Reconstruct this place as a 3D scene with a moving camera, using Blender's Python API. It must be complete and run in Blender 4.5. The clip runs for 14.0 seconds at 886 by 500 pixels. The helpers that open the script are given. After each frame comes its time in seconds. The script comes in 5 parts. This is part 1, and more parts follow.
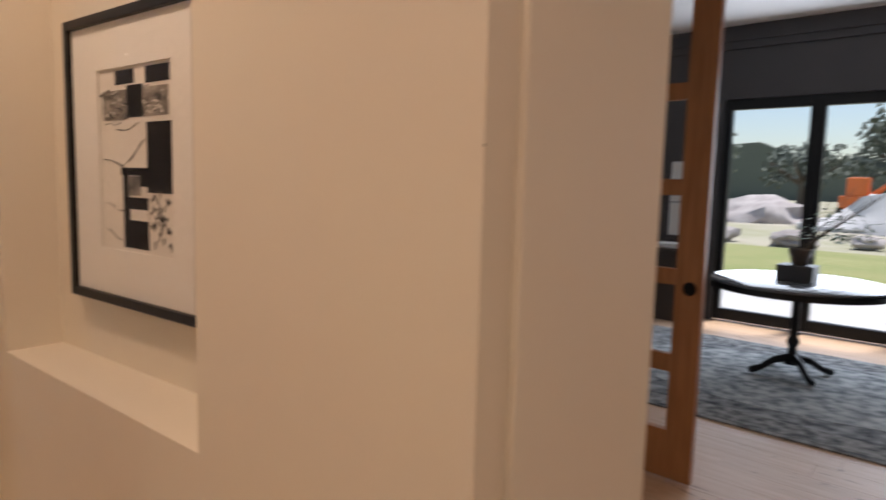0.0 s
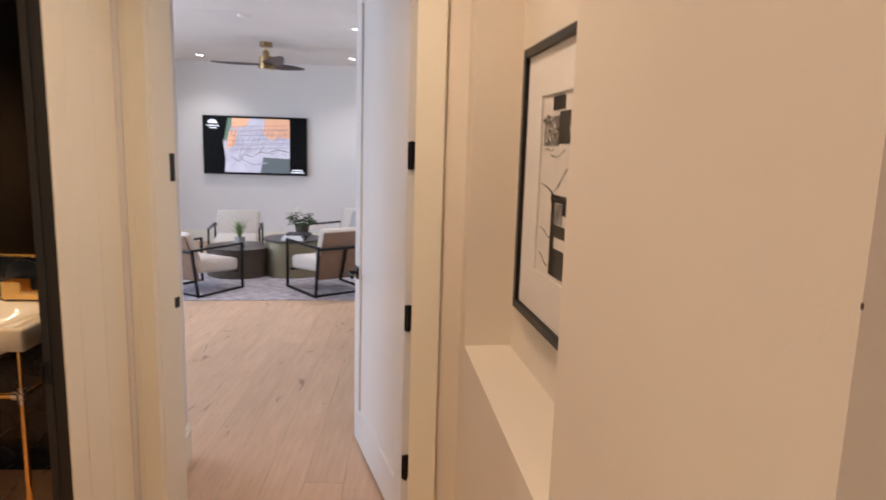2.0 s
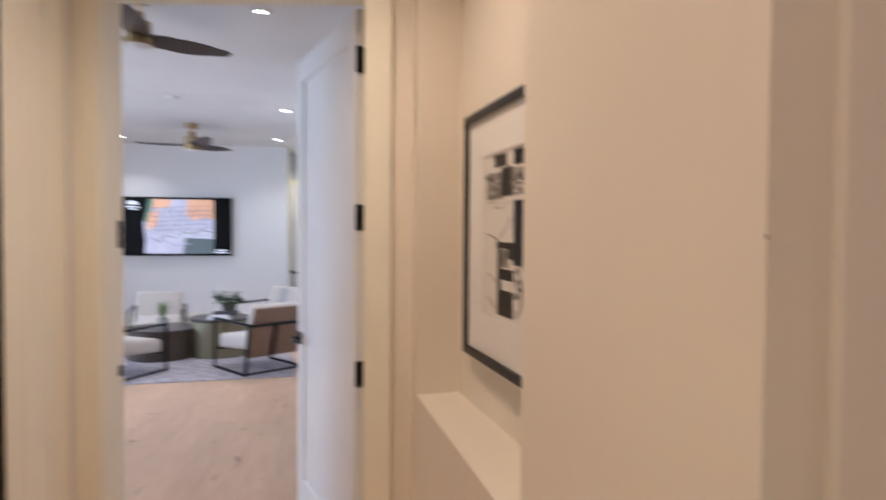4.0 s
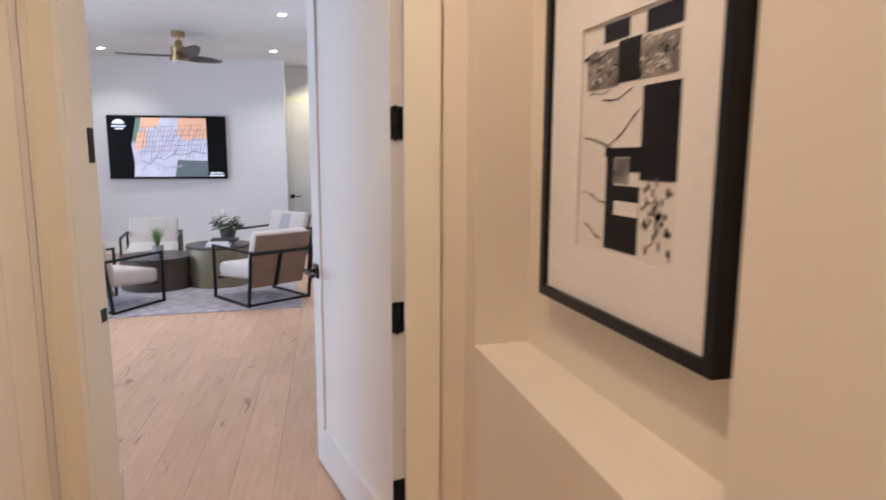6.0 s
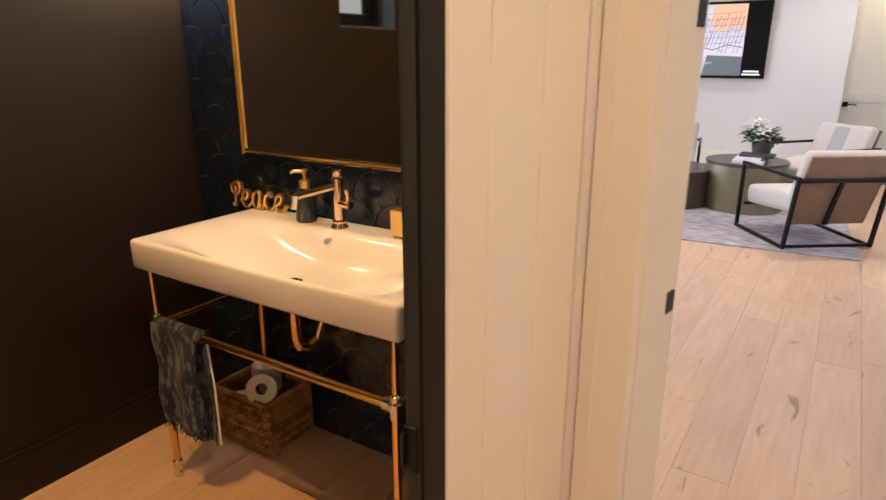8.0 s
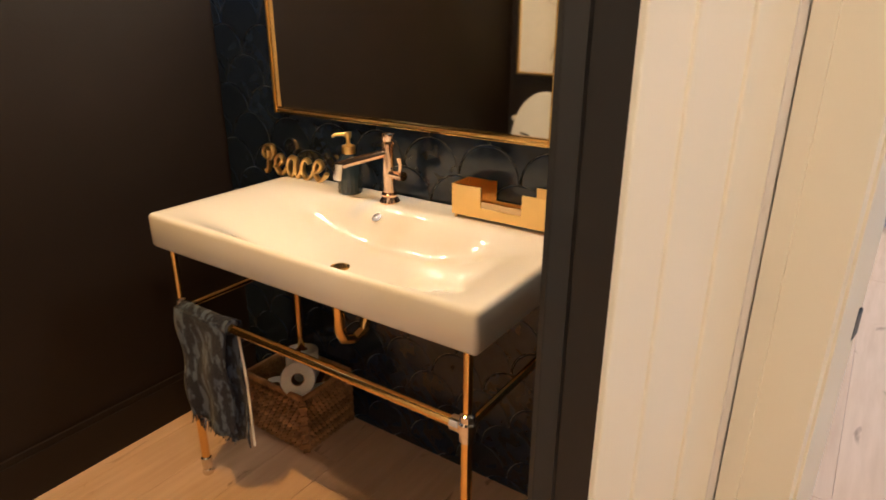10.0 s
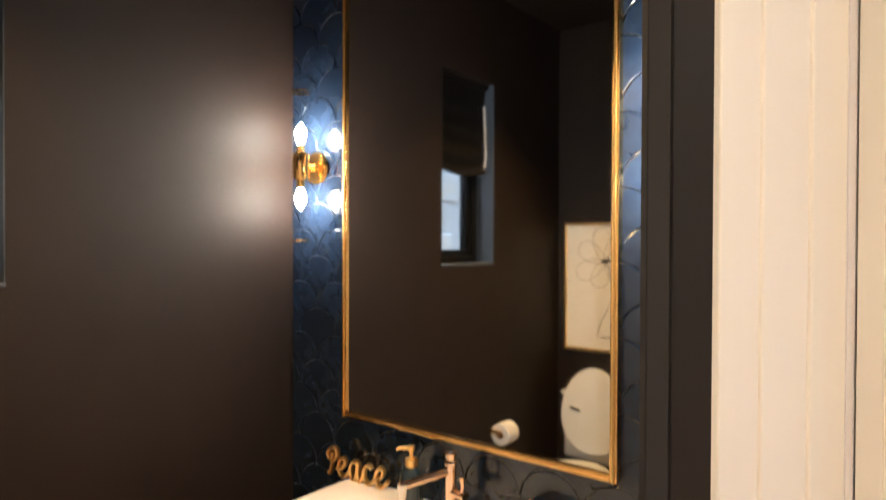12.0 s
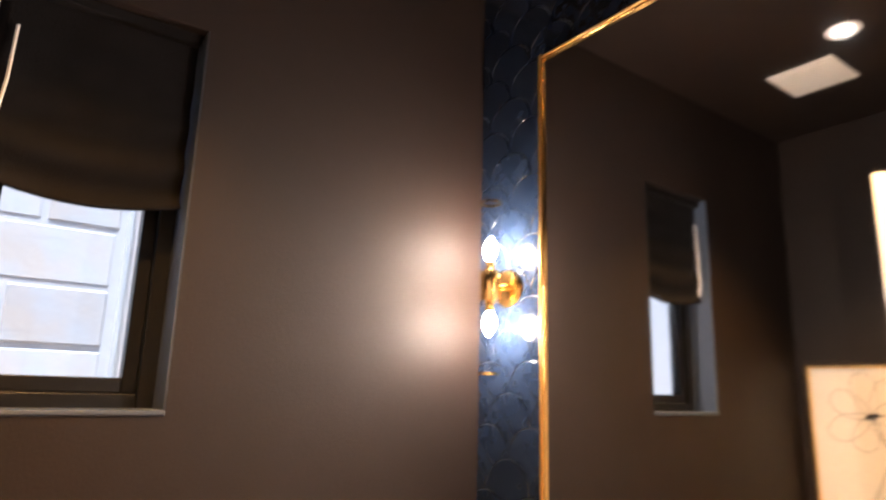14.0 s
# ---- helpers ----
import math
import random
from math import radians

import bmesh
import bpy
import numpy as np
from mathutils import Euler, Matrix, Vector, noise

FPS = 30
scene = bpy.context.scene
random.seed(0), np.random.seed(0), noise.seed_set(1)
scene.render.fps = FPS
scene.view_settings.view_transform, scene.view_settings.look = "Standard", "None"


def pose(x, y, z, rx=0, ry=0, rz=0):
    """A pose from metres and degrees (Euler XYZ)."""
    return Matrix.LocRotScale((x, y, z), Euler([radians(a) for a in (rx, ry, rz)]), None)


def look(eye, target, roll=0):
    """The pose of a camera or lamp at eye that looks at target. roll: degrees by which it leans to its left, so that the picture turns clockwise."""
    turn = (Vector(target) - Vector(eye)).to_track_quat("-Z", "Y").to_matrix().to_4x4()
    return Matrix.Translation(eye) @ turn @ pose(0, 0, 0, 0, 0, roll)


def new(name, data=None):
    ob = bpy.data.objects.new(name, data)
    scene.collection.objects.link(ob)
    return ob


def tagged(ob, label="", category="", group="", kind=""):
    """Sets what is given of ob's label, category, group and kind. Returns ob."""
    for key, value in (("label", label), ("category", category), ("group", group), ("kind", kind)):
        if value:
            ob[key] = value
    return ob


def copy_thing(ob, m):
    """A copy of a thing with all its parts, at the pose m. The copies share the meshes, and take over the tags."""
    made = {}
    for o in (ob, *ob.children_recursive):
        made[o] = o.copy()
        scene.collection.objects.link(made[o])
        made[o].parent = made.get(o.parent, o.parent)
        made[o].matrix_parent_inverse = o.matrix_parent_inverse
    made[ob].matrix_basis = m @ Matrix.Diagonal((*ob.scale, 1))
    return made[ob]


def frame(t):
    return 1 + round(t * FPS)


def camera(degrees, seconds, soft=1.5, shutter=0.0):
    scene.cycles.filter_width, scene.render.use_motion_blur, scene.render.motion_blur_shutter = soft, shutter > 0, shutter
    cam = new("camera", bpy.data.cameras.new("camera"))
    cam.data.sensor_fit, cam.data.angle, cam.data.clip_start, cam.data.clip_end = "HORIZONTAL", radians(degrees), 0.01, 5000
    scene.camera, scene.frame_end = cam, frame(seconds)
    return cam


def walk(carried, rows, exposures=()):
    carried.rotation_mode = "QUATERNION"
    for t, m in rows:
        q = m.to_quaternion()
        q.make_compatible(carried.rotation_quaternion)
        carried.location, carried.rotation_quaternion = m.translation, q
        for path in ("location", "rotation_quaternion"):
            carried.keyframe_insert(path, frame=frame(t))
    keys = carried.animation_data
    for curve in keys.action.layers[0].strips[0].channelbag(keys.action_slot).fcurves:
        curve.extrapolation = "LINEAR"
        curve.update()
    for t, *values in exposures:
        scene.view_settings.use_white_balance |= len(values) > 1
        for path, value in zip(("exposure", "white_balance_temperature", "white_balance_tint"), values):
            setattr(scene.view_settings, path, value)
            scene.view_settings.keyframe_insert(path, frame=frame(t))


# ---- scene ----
cam = camera(70.0, 14.0, 1.5, 0.4)
EXPOSURES = [(0.0, -0.1, 6450, 12), (1.0, 0.3, 6700, 16), (2.0, 0.2, 6200, 9), (2.5, 0.15, 6000, 8), (4.2, 0.2, 5650, 7), (6.5, 0.3, 5850, 8), (7.0, 0.4, 5700, 8), (7.5, 0.48, 6700, 11), (10.0, 0.72, 5900, 4), (11.0, 0.80, 5500, 4), (12.0, 0.95, 5450, 5), (13.0, 1.38, 6400, 23), (13.4, 1.8, 6700, 23), (14.0, 1.62, 6000, 18)]
PATH = [
    (0, (-1.726, 0.135, 1.476), (-3.057, 1.613, 1.262), 1.5),
    (0.3, (-1.804, 0.186, 1.471), (-3.315, 1.47, 1.211), 0.9),
    (0.5, (-1.795, 0.226, 1.486), (-3.42, 1.355, 1.193), 1.0),
    (1, (-1.839, 0.385, 1.499), (-3.673, 1.108, 1.16), 1.4),
    (1.5, (-1.869, 0.442, 1.548), (-3.802, 0.799, 1.179), 1.4),
    (2, (-1.848, 0.46, 1.603), (-3.82, 0.56, 1.288), 1.7),
    (2.5, (-1.809, 0.469, 1.622), (-3.8, 0.386, 1.45), 2.3),
    (3, (-1.83, 0.435, 1.633), (-3.823, 0.276, 1.579), 1.3),
    (3.5, (-1.762, 0.359, 1.574), (-3.76, 0.281, 1.584), 1.2),
    (4, (-1.701, 0.352, 1.523), (-3.671, 0.693, 1.463), 0.4),
    (4.2, (-1.707, 0.342, 1.519), (-3.626, 0.894, 1.41), 0.2),
    (6.3, (-2.425, 0.199, 1.452), (-4.37, 0.429, 1.045), 0.0),
    (6.5, (-2.563, 0.164, 1.439), (-4.516, 0.16, 1.009), -0.1),
    (7, (-2.849, 0.076, 1.472), (-4.689, -0.533, 0.98), -0.9),
    (7.5, (-3.072, -0.07, 1.407), (-4.742, -1.03, 0.868), -0.2),
    (7.7, (-3.148, -0.149, 1.404), (-4.784, -1.154, 0.843), 0.1),
    (9.8, (-3.44, -0.526, 1.367), (-5.006, -1.555, 0.669), 0.3),
    (10, (-3.428, -0.525, 1.373), (-4.967, -1.578, 0.652), 0.1),
    (10.5, (-3.386, -0.53, 1.399), (-4.865, -1.647, 0.647), 0.0),
    (11, (-3.361, -0.536, 1.492), (-4.842, -1.728, 0.869), 0.7),
    (11.5, (-3.357, -0.542, 1.583), (-4.895, -1.779, 1.262), 0.5),
    (12, (-3.34, -0.531, 1.639), (-4.912, -1.768, 1.616), 0.2),
    (12.5, (-3.348, -0.538, 1.678), (-4.91, -1.766, 1.909), 0.9),
    (13, (-3.35, -0.567, 1.704), (-4.859, -1.82, 2.094), 0.7),
    (13.5, (-3.393, -0.695, 1.688), (-4.793, -2.05, 2.137), 1.0),
    (14, (-3.55, -0.847, 1.6), (-4.695, -2.43, 2.028), 1.7),
]
walk(cam, [(t, look(eye, target, roll)) for t, eye, target, roll in PATH], EXPOSURES)

# ---------------------------------------------------------------- plan
WEST_BACK = -4.29                      # lounge face of the wall between hall and lounge, about its middle
SOUTH, SOUTH_BACK = -0.69, -0.752      # wall between hall and powder room
SOUTH_EAST = -0.56                     # hall face of the thicker wall east of that doorway
NICHE = pose(-4.010, 0.651, 0, 0, 0, 5.0)  # frame of the slightly turned niche wall
LFRAME = pose(-4.45, -0.49, 0, 0, 0, 80.36)  # turned lounge doorway: x along the opening, y into the lounge
LOPEN, LHALL = 1.010, -0.165           # its width, and the hall face of its wall
PFRAME = pose(-3.934, -0.685, 0, 0, 0, 167.96)  # turned casing between the doorways: x west, y into the wall
PDOOR = (-3.925, -3.125)                # powder doorway in x
DOOR_TOP = 2.425
TILE = -4.815                          # tiled wall of the powder room
PSOUTH, PEAST = -2.385, -2.75
TVWALL = -12.312
RECESS = -12.95                        # back of the recess beside the television wall
OFFICE = 3.15                          # wall between foyer and office
OFFICE_BACK = 7.45
LOW = 2.94
SEATS = Matrix.Translation((-9.73, -1.01, 0)) @ Matrix.Scale(0.92, 4) @ Matrix.Translation((10.55, 1.28, 0))  # frame of the tables in the seating group


def lounge_ceiling(x):
    return 2.86 + 0.16 * max(0.0, x + 8.3)


# ---------------------------------------------------------------- world and light
world = bpy.data.worlds.new("sky")
scene.world = world
world.use_nodes = True
wn = world.node_tree.nodes
sky = wn.new("ShaderNodeTexSky")
sky.sky_type, sky.sun_disc = 'NISHITA', False
sky.sun_elevation, sky.sun_rotation = radians(73), radians(20)
wn["Background"].inputs["Strength"].default_value = 0.15
world.node_tree.links.new(sky.outputs[0], wn["Background"].inputs["Color"])

sun = new("sun", bpy.data.lights.new("sun", 'SUN'))
sun.data.energy, sun.data.angle, sun.data.color = 5.0, radians(8), (1, 0.98, 0.95)
sun.matrix_world = look((4, 11, 38), (0, 0, 0))


def area_lamp(name, place, target, w, h, power, colour, spread=180):
    d = bpy.data.lights.new(name, 'AREA')
    d.shape, d.size, d.size_y, d.energy, d.color, d.spread = 'RECTANGLE', w, h, power, colour, radians(spread)
    o = new(name, d)
    o.matrix_world = look(place, target)
    return o


def spot_lamp(name, place, power, colour, angle=120, radius=0.05):
    d = bpy.data.lights.new(name, 'SPOT')
    d.energy, d.color, d.spot_size, d.spot_blend, d.shadow_soft_size = power, colour, radians(angle), 0.9, radius
    o = new(name, d)
    o.location = place
    return o


def point_lamp(name, place, power, colour, radius=0.02):
    d = bpy.data.lights.new(name, 'POINT')
    d.energy, d.color, d.shadow_soft_size = power, colour, radius
    o = new(name, d)
    o.location = place
    return o


WARM, DAY = (1.0, 0.70, 0.49), (0.80, 0.88, 1.0)
HALL_CANS = [(-3.35, 0.12), (-1.6, 0.0), (0.2, 0.4), (-1.2, 2.1)]
for cx, cy in HALL_CANS:
    spot_lamp("hall_can_lamp", (cx, cy, LOW - 0.03), 60 if cx < -3 else 36, WARM, 140)
for cy in (-2.247, -0.990):
    for bz in (1.792, 2.002):
        point_lamp("sconce_bulb_lamp", (-4.735, cy, bz), 7.2, (1.0, 0.77, 0.55), 0.02)
spot_lamp("powder_can_lamp", (-3.63, -1.70, LOW - 0.03), 112, (1.0, 0.52, 0.14), 100, 0.03)
LOUNGE_CANS = [(x, y, lounge_ceiling(x)) for x, y in ((-6.6, -0.18), (-9.05, -0.18), (-11.44, -0.46), (-11.62, -2.70), (-6.6, -2.6), (-9.05, -2.6))]
for cx, cy, cz in LOUNGE_CANS:
    spot_lamp("lounge_can_lamp", (cx, cy, cz - 0.03), 52 if cx > -9 else 72 if cx > -11 else 38, (1.0, 0.885, 0.85), 125)
# added warm lamp without a fixture, brightens the recess and its door
spot_lamp("recess_can_lamp", (-12.55, 0.0, 2.83), 42, (1.0, 0.84, 0.58), 120)
area_lamp("lounge_window_light", (-7.5, -5.45, 1.7), (-7.5, 0, 1.0), 3.2, 2.6, 122, (0.66, 0.77, 1.0), 140)
area_lamp("office_window_light", (-2.6, 7.35, 1.5), (-2.4, 0, 1.2), 3.2, 2.3, 95, DAY)

# ---------------------------------------------------------------- materials


def material(name, base, rough=0.5, metal=0.0, second=None, scale=8.0, amount=0.5, bump=0.0, bump_scale=60.0, coat=0.0, stretch=(1, 1, 1), spread=0.0, spec=0.5, sheen=0.0):
    """Principled surface with two-scale mottling, bump and per-object variation."""
    m = bpy.data.materials.new(name)
    m.use_nodes = True
    nt = m.node_tree
    n, link = nt.nodes, nt.links.new
    b = n["Principled BSDF"]
    b.inputs["Roughness"].default_value, b.inputs["Metallic"].default_value = rough, metal
    b.inputs["Coat Weight"].default_value, b.inputs["Specular IOR Level"].default_value = coat, spec
    b.inputs["Sheen Weight"].default_value = sheen
    co = n.new("ShaderNodeTexCoord")
    mp = n.new("ShaderNodeMapping")
    mp.inputs["Scale"].default_value = stretch
    link(co.outputs["Object"], mp.inputs["Vector"])
    second = second or tuple(c * 0.86 for c in base)
    t1 = n.new("ShaderNodeTexNoise")
    t1.inputs["Scale"].default_value, t1.inputs["Detail"].default_value = scale, 6
    link(mp.outputs[0], t1.inputs["Vector"])
    ramp = n.new("ShaderNodeMapRange")
    ramp.inputs[1].default_value, ramp.inputs[2].default_value = 0.35, 0.65
    ramp.inputs[4].default_value = amount
    link(t1.outputs[0], ramp.inputs[0])
    mix = n.new("ShaderNodeMix")
    mix.data_type = 'RGBA'
    mix.inputs[6].default_value, mix.inputs[7].default_value = (*base, 1), (*second, 1)
    link(ramp.outputs[0], mix.inputs[0])
    out = mix.outputs[2]
    if spread:
        info = n.new("ShaderNodeObjectInfo")
        mr = n.new("ShaderNodeMapRange")
        mr.inputs[3].default_value, mr.inputs[4].default_value = 1 - spread, 1 + spread
        link(info.outputs["Random"], mr.inputs[0])
        hsv = n.new("ShaderNodeHueSaturation")
        link(mr.outputs[0], hsv.inputs["Value"])
        link(out, hsv.inputs["Color"])
        out = hsv.outputs[0]
    link(out, b.inputs["Base Color"])
    t2 = n.new("ShaderNodeTexNoise")
    t2.inputs["Scale"].default_value, t2.inputs["Detail"].default_value = bump_scale, 4
    link(mp.outputs[0], t2.inputs["Vector"])
    rr = n.new("ShaderNodeMapRange")
    rr.inputs[3].default_value, rr.inputs[4].default_value = max(0.0, rough - 0.06), min(1.0, rough + 0.06)
    link(t1.outputs[0], rr.inputs[0])
    link(rr.outputs[0], b.inputs["Roughness"])
    if bump:
        bp = n.new("ShaderNodeBump")
        bp.inputs["Strength"].default_value, bp.inputs["Distance"].default_value = bump, 0.004
        link(t2.outputs[0], bp.inputs["Height"])
        link(bp.outputs[0], b.inputs["Normal"])
    return m


def glowing(name, colour, strength):
    m = bpy.data.materials.new(name)
    m.use_nodes = True
    b = m.node_tree.nodes["Principled BSDF"]
    b.inputs["Base Color"].default_value = (*colour, 1)
    b.inputs["Emission Color"].default_value, b.inputs["Emission Strength"].default_value = (*colour, 1), strength
    return m


def glass(name, tint=(1, 1, 1), rough=0.0, gloss=0.55):
    m = bpy.data.materials.new(name)
    m.use_nodes = True
    n, link = m.node_tree.nodes, m.node_tree.links.new
    n.remove(n["Principled BSDF"])
    tr, gl, mx, fr = n.new("ShaderNodeBsdfTransparent"), n.new("ShaderNodeBsdfGlossy"), n.new("ShaderNodeMixShader"), n.new("ShaderNodeLayerWeight")
    tr.inputs[0].default_value = (*tint, 1)
    gl.inputs["Roughness"].default_value = rough
    pw, ma = n.new("ShaderNodeMath"), n.new("ShaderNodeMath")
    pw.operation, ma.operation = 'POWER', 'MULTIPLY_ADD'
    pw.inputs[1].default_value, ma.inputs[1].default_value, ma.inputs[2].default_value = 5, gloss, gloss * 0.026
    link(fr.outputs["Facing"], pw.inputs[0]); link(pw.outputs[0], ma.inputs[0])
    link(ma.outputs[0], mx.inputs[0]); link(tr.outputs[0], mx.inputs[1]); link(gl.outputs[0], mx.inputs[2])
    link(mx.outputs[0], n["Material Output"].inputs[0])
    return m


def plank_material(name, light, dark, knots=True):
    """Oak: long grain, knots and cracks, varied from board to board."""
    m = material(name, light, 0.42, 0, dark, 3.0, 0.75, 0.10, 90, stretch=(0.9, 9, 9), spread=0.055)
    n, link = m.node_tree.nodes, m.node_tree.links.new
    b = n["Principled BSDF"]
    src = b.inputs["Base Color"].links[0].from_socket
    co, info = n.new("ShaderNodeTexCoord"), n.new("ShaderNodeObjectInfo")
    add = n.new("ShaderNodeVectorMath")
    sc = n.new("ShaderNodeVectorMath")
    sc.operation = 'SCALE'
    sc.inputs[3].default_value = 40
    link(info.outputs["Location"], sc.inputs[0])
    link(co.outputs["Object"], add.inputs[0]); link(sc.outputs[0], add.inputs[1])
    mp = n.new("ShaderNodeMapping")
    mp.inputs["Scale"].default_value = (3.2, 9, 9)
    link(add.outputs[0], mp.inputs[0])
    v = n.new("ShaderNodeTexNoise")
    v.inputs["Scale"].default_value, v.inputs["Detail"].default_value, v.inputs["Distortion"].default_value = 1.2, 5, 1.5
    link(mp.outputs[0], v.inputs["Vector"])
    mr = n.new("ShaderNodeMapRange")
    mr.inputs[1].default_value, mr.inputs[2].default_value, mr.inputs[4].default_value = 0.648, 0.73, 0.75
    link(v.outputs[0], mr.inputs[0])
    mx = n.new("ShaderNodeMix")
    mx.data_type = 'RGBA'
    mx.inputs[7].default_value = (dark[0] * 0.38, dark[1] * 0.33, dark[2] * 0.3, 1)
    link(mr.outputs[0], mx.inputs[0]); link(src, mx.inputs[6]); link(mx.outputs[2], b.inputs["Base Color"])
    return m


WALL = material("wall_paint_cream", (0.80, 0.74, 0.63), 0.62, 0, (0.77, 0.70, 0.61), 2.2, 0.6, 0.05, 220)
TRIM = material("trim_paint_white", (0.86, 0.83, 0.71), 0.38, 0, (0.83, 0.80, 0.68), 5, 0.5, 0.05, 90)
LWALL = material("lounge_wall_white", (0.80, 0.79, 0.78), 0.6, 0, (0.78, 0.77, 0.76), 2, 0.6, 0.08, 200)
CEIL = material("ceiling_white", (0.82, 0.81, 0.80), 0.7, 0, None, 2, 0.3, 0.05, 200)
DARK = material("black_brown_paint", (0.0135, 0.0079, 0.0062), 0.60, 0, (0.0100, 0.0060, 0.0047), 3, 0.7, 0.12, 160, spec=0.28)
JAMB = material("black_jamb_paint", (0.008, 0.0068, 0.0062), 0.42, 0, None, 6, 0.5, 0.05, 90)
OFFW = material("office_dark_paint", (0.055, 0.052, 0.055), 0.55, 0, None, 3, 0.5, 0.08, 160)
DOORW = material("door_paint_white", (0.80, 0.79, 0.77), 0.35, 0, (0.77, 0.76, 0.74), 4, 0.5, 0.04, 70)
OAK = plank_material("oak_floor", (0.60, 0.41, 0.275), (0.50, 0.325, 0.205))
OAKSUB = material("floor_joint_dark", (0.38, 0.25, 0.165), 0.8)
FIR = material("fir_door_wood", (0.42, 0.20, 0.085), 0.4, 0, (0.30, 0.13, 0.05), 3, 0.8, 0.1, 70, stretch=(10, 10, 1))
BLACKM = material("black_metal", (0.012, 0.012, 0.013), 0.38, 0.6, None, 20, 0.4)
BRASS = material("polished_brass", (0.86, 0.56, 0.20), 0.16, 1, (0.80, 0.50, 0.17), 14, 0.5)
GOLD = material("satin_gold", (0.83, 0.56, 0.22), 0.30, 1, (0.75, 0.49, 0.18), 20, 0.5, 0.03, 200)
ROSE = material("rose_gold_chrome", (0.82, 0.58, 0.42), 0.10, 1, None, 10, 0.3)
CHROME = material("chrome", (0.75, 0.70, 0.66), 0.10, 1, None, 10, 0.3)
CERAM = material("white_porcelain", (0.72, 0.69, 0.65), 0.07, 0, (0.70, 0.67, 0.63), 2, 0.4, coat=0.6)
AGED = material("aged_brass", (0.40, 0.29, 0.15), 0.32, 1, (0.33, 0.24, 0.12), 20, 0.6)
NAVY = material("navy_glazed_tile", (0.007, 0.0135, 0.031), 0.14, 0, (0.013, 0.022, 0.043), 30, 0.8, 0.12, 14, coat=0.1, spread=0.15)
GROUT = material("pale_grout", (0.17, 0.17, 0.165), 0.7, 0, None, 60, 0.5, 0.2, 200)
MIRROR = material("mirror_silver", (0.86, 0.87, 0.86), 0.01, 1, (0.86, 0.87, 0.86), 1, 0)
GLASS = glass("clear_glass")
PICGLASS = glass("picture_glass", gloss=0.25)
BULB = glowing("lit_bulb", (1.0, 0.86, 0.66), 60)
CANGLOW = glowing("can_lens", (1.0, 0.93, 0.82), 14)
PAPER = material("art_paper", (0.80, 0.77, 0.72), 0.8, 0, None, 40, 0.3)
KRAFT = material("tan_paper", (0.50, 0.34, 0.16), 0.8, 0, None, 40, 0.3)
MATB = material("mat_board", (0.84, 0.82, 0.78), 0.8, 0, None, 60, 0.3, 0.05, 300)
INK = material("black_ink", (0.012, 0.011, 0.012), 0.7, 0, None, 30, 0.5, spec=0.12)
INKGREY = material("grey_ink_wash", (0.10, 0.095, 0.09), 0.7, 0, (0.35, 0.32, 0.29), 26, 1.0)
TISSUE = material("toilet_tissue", (0.82, 0.80, 0.77), 0.95, 0, None, 60, 0.3, 0.3, 120)
WICKER = material("water_hyacinth_weave", (0.36, 0.19, 0.075), 0.7, 0, (0.17, 0.08, 0.03), 18, 0.9, 0.6, 60, spread=0.3)
TOWEL = material("indigo_palm_towel", (0.005, 0.010, 0.028), 0.95, 0, (0.085, 0.12, 0.19), 34, 0.95, 0.8, 240, stretch=(1, 1.6, 0.6), sheen=0.1)
for nd in TOWEL.node_tree.nodes:
    if nd.type == 'MAP_RANGE' and abs(nd.inputs[2].default_value - 0.65) < 1e-4:
        nd.inputs[1].default_value, nd.inputs[2].default_value = 0.50, 0.58
FABRIC = material("cream_boucle", (0.58, 0.52, 0.46), 0.95, 0, (0.52, 0.46, 0.40), 30, 0.6, 0.5, 160, sheen=0.3)
STRIPE = material("grey_stripe_fabric", (0.42, 0.40, 0.39), 0.95, 0, None, 30, 0.6, 0.5, 160)
LEATHER = material("tan_back_panel", (0.23, 0.145, 0.095), 0.55, 0, (0.19, 0.115, 0.075), 9, 0.6, 0.2, 120)
DRUM = material("aged_brass_drum", (0.30, 0.26, 0.17), 0.45, 0.7, (0.22, 0.19, 0.12), 5, 0.8, stretch=(1, 1, 0.2))
DRUMD = material("dark_bronze_drum", (0.10, 0.075, 0.055), 0.45, 0.4, (0.07, 0.05, 0.037), 5, 0.8)
TOPD = material("dark_table_top", (0.045, 0.037, 0.032), 0.3, 0, (0.07, 0.055, 0.045), 6, 0.7, stretch=(1, 6, 1))
LEAF = material("leaf_green", (0.030, 0.075, 0.020), 0.5, 0, (0.05, 0.11, 0.03), 20, 0.7, spread=0.3)
GRASSL = material("grass_blade", (0.16, 0.24, 0.07), 0.55, 0, (0.10, 0.17, 0.04), 10, 0.7)
PETAL = material("white_petal", (0.80, 0.79, 0.74), 0.7, 0, None, 20, 0.4)
POT = material("brown_glazed_pot", (0.13, 0.105, 0.085), 0.5, 0, (0.09, 0.07, 0.055), 12, 0.7)
CONC = material("grey_concrete_pot", (0.36, 0.35, 0.34), 0.8, 0, None, 18, 0.6, 0.3, 60)
BOOKW = material("book_white", (0.75, 0.75, 0.76), 0.6, 0, None, 10, 0.3)
BOOKD = material("book_dark", (0.05, 0.05, 0.055), 0.5, 0, None, 10, 0.3)
SCREENB = material("tv_black_plastic", (0.004, 0.004, 0.005), 0.30, 0, None, 10, 0.3, spec=0.15)
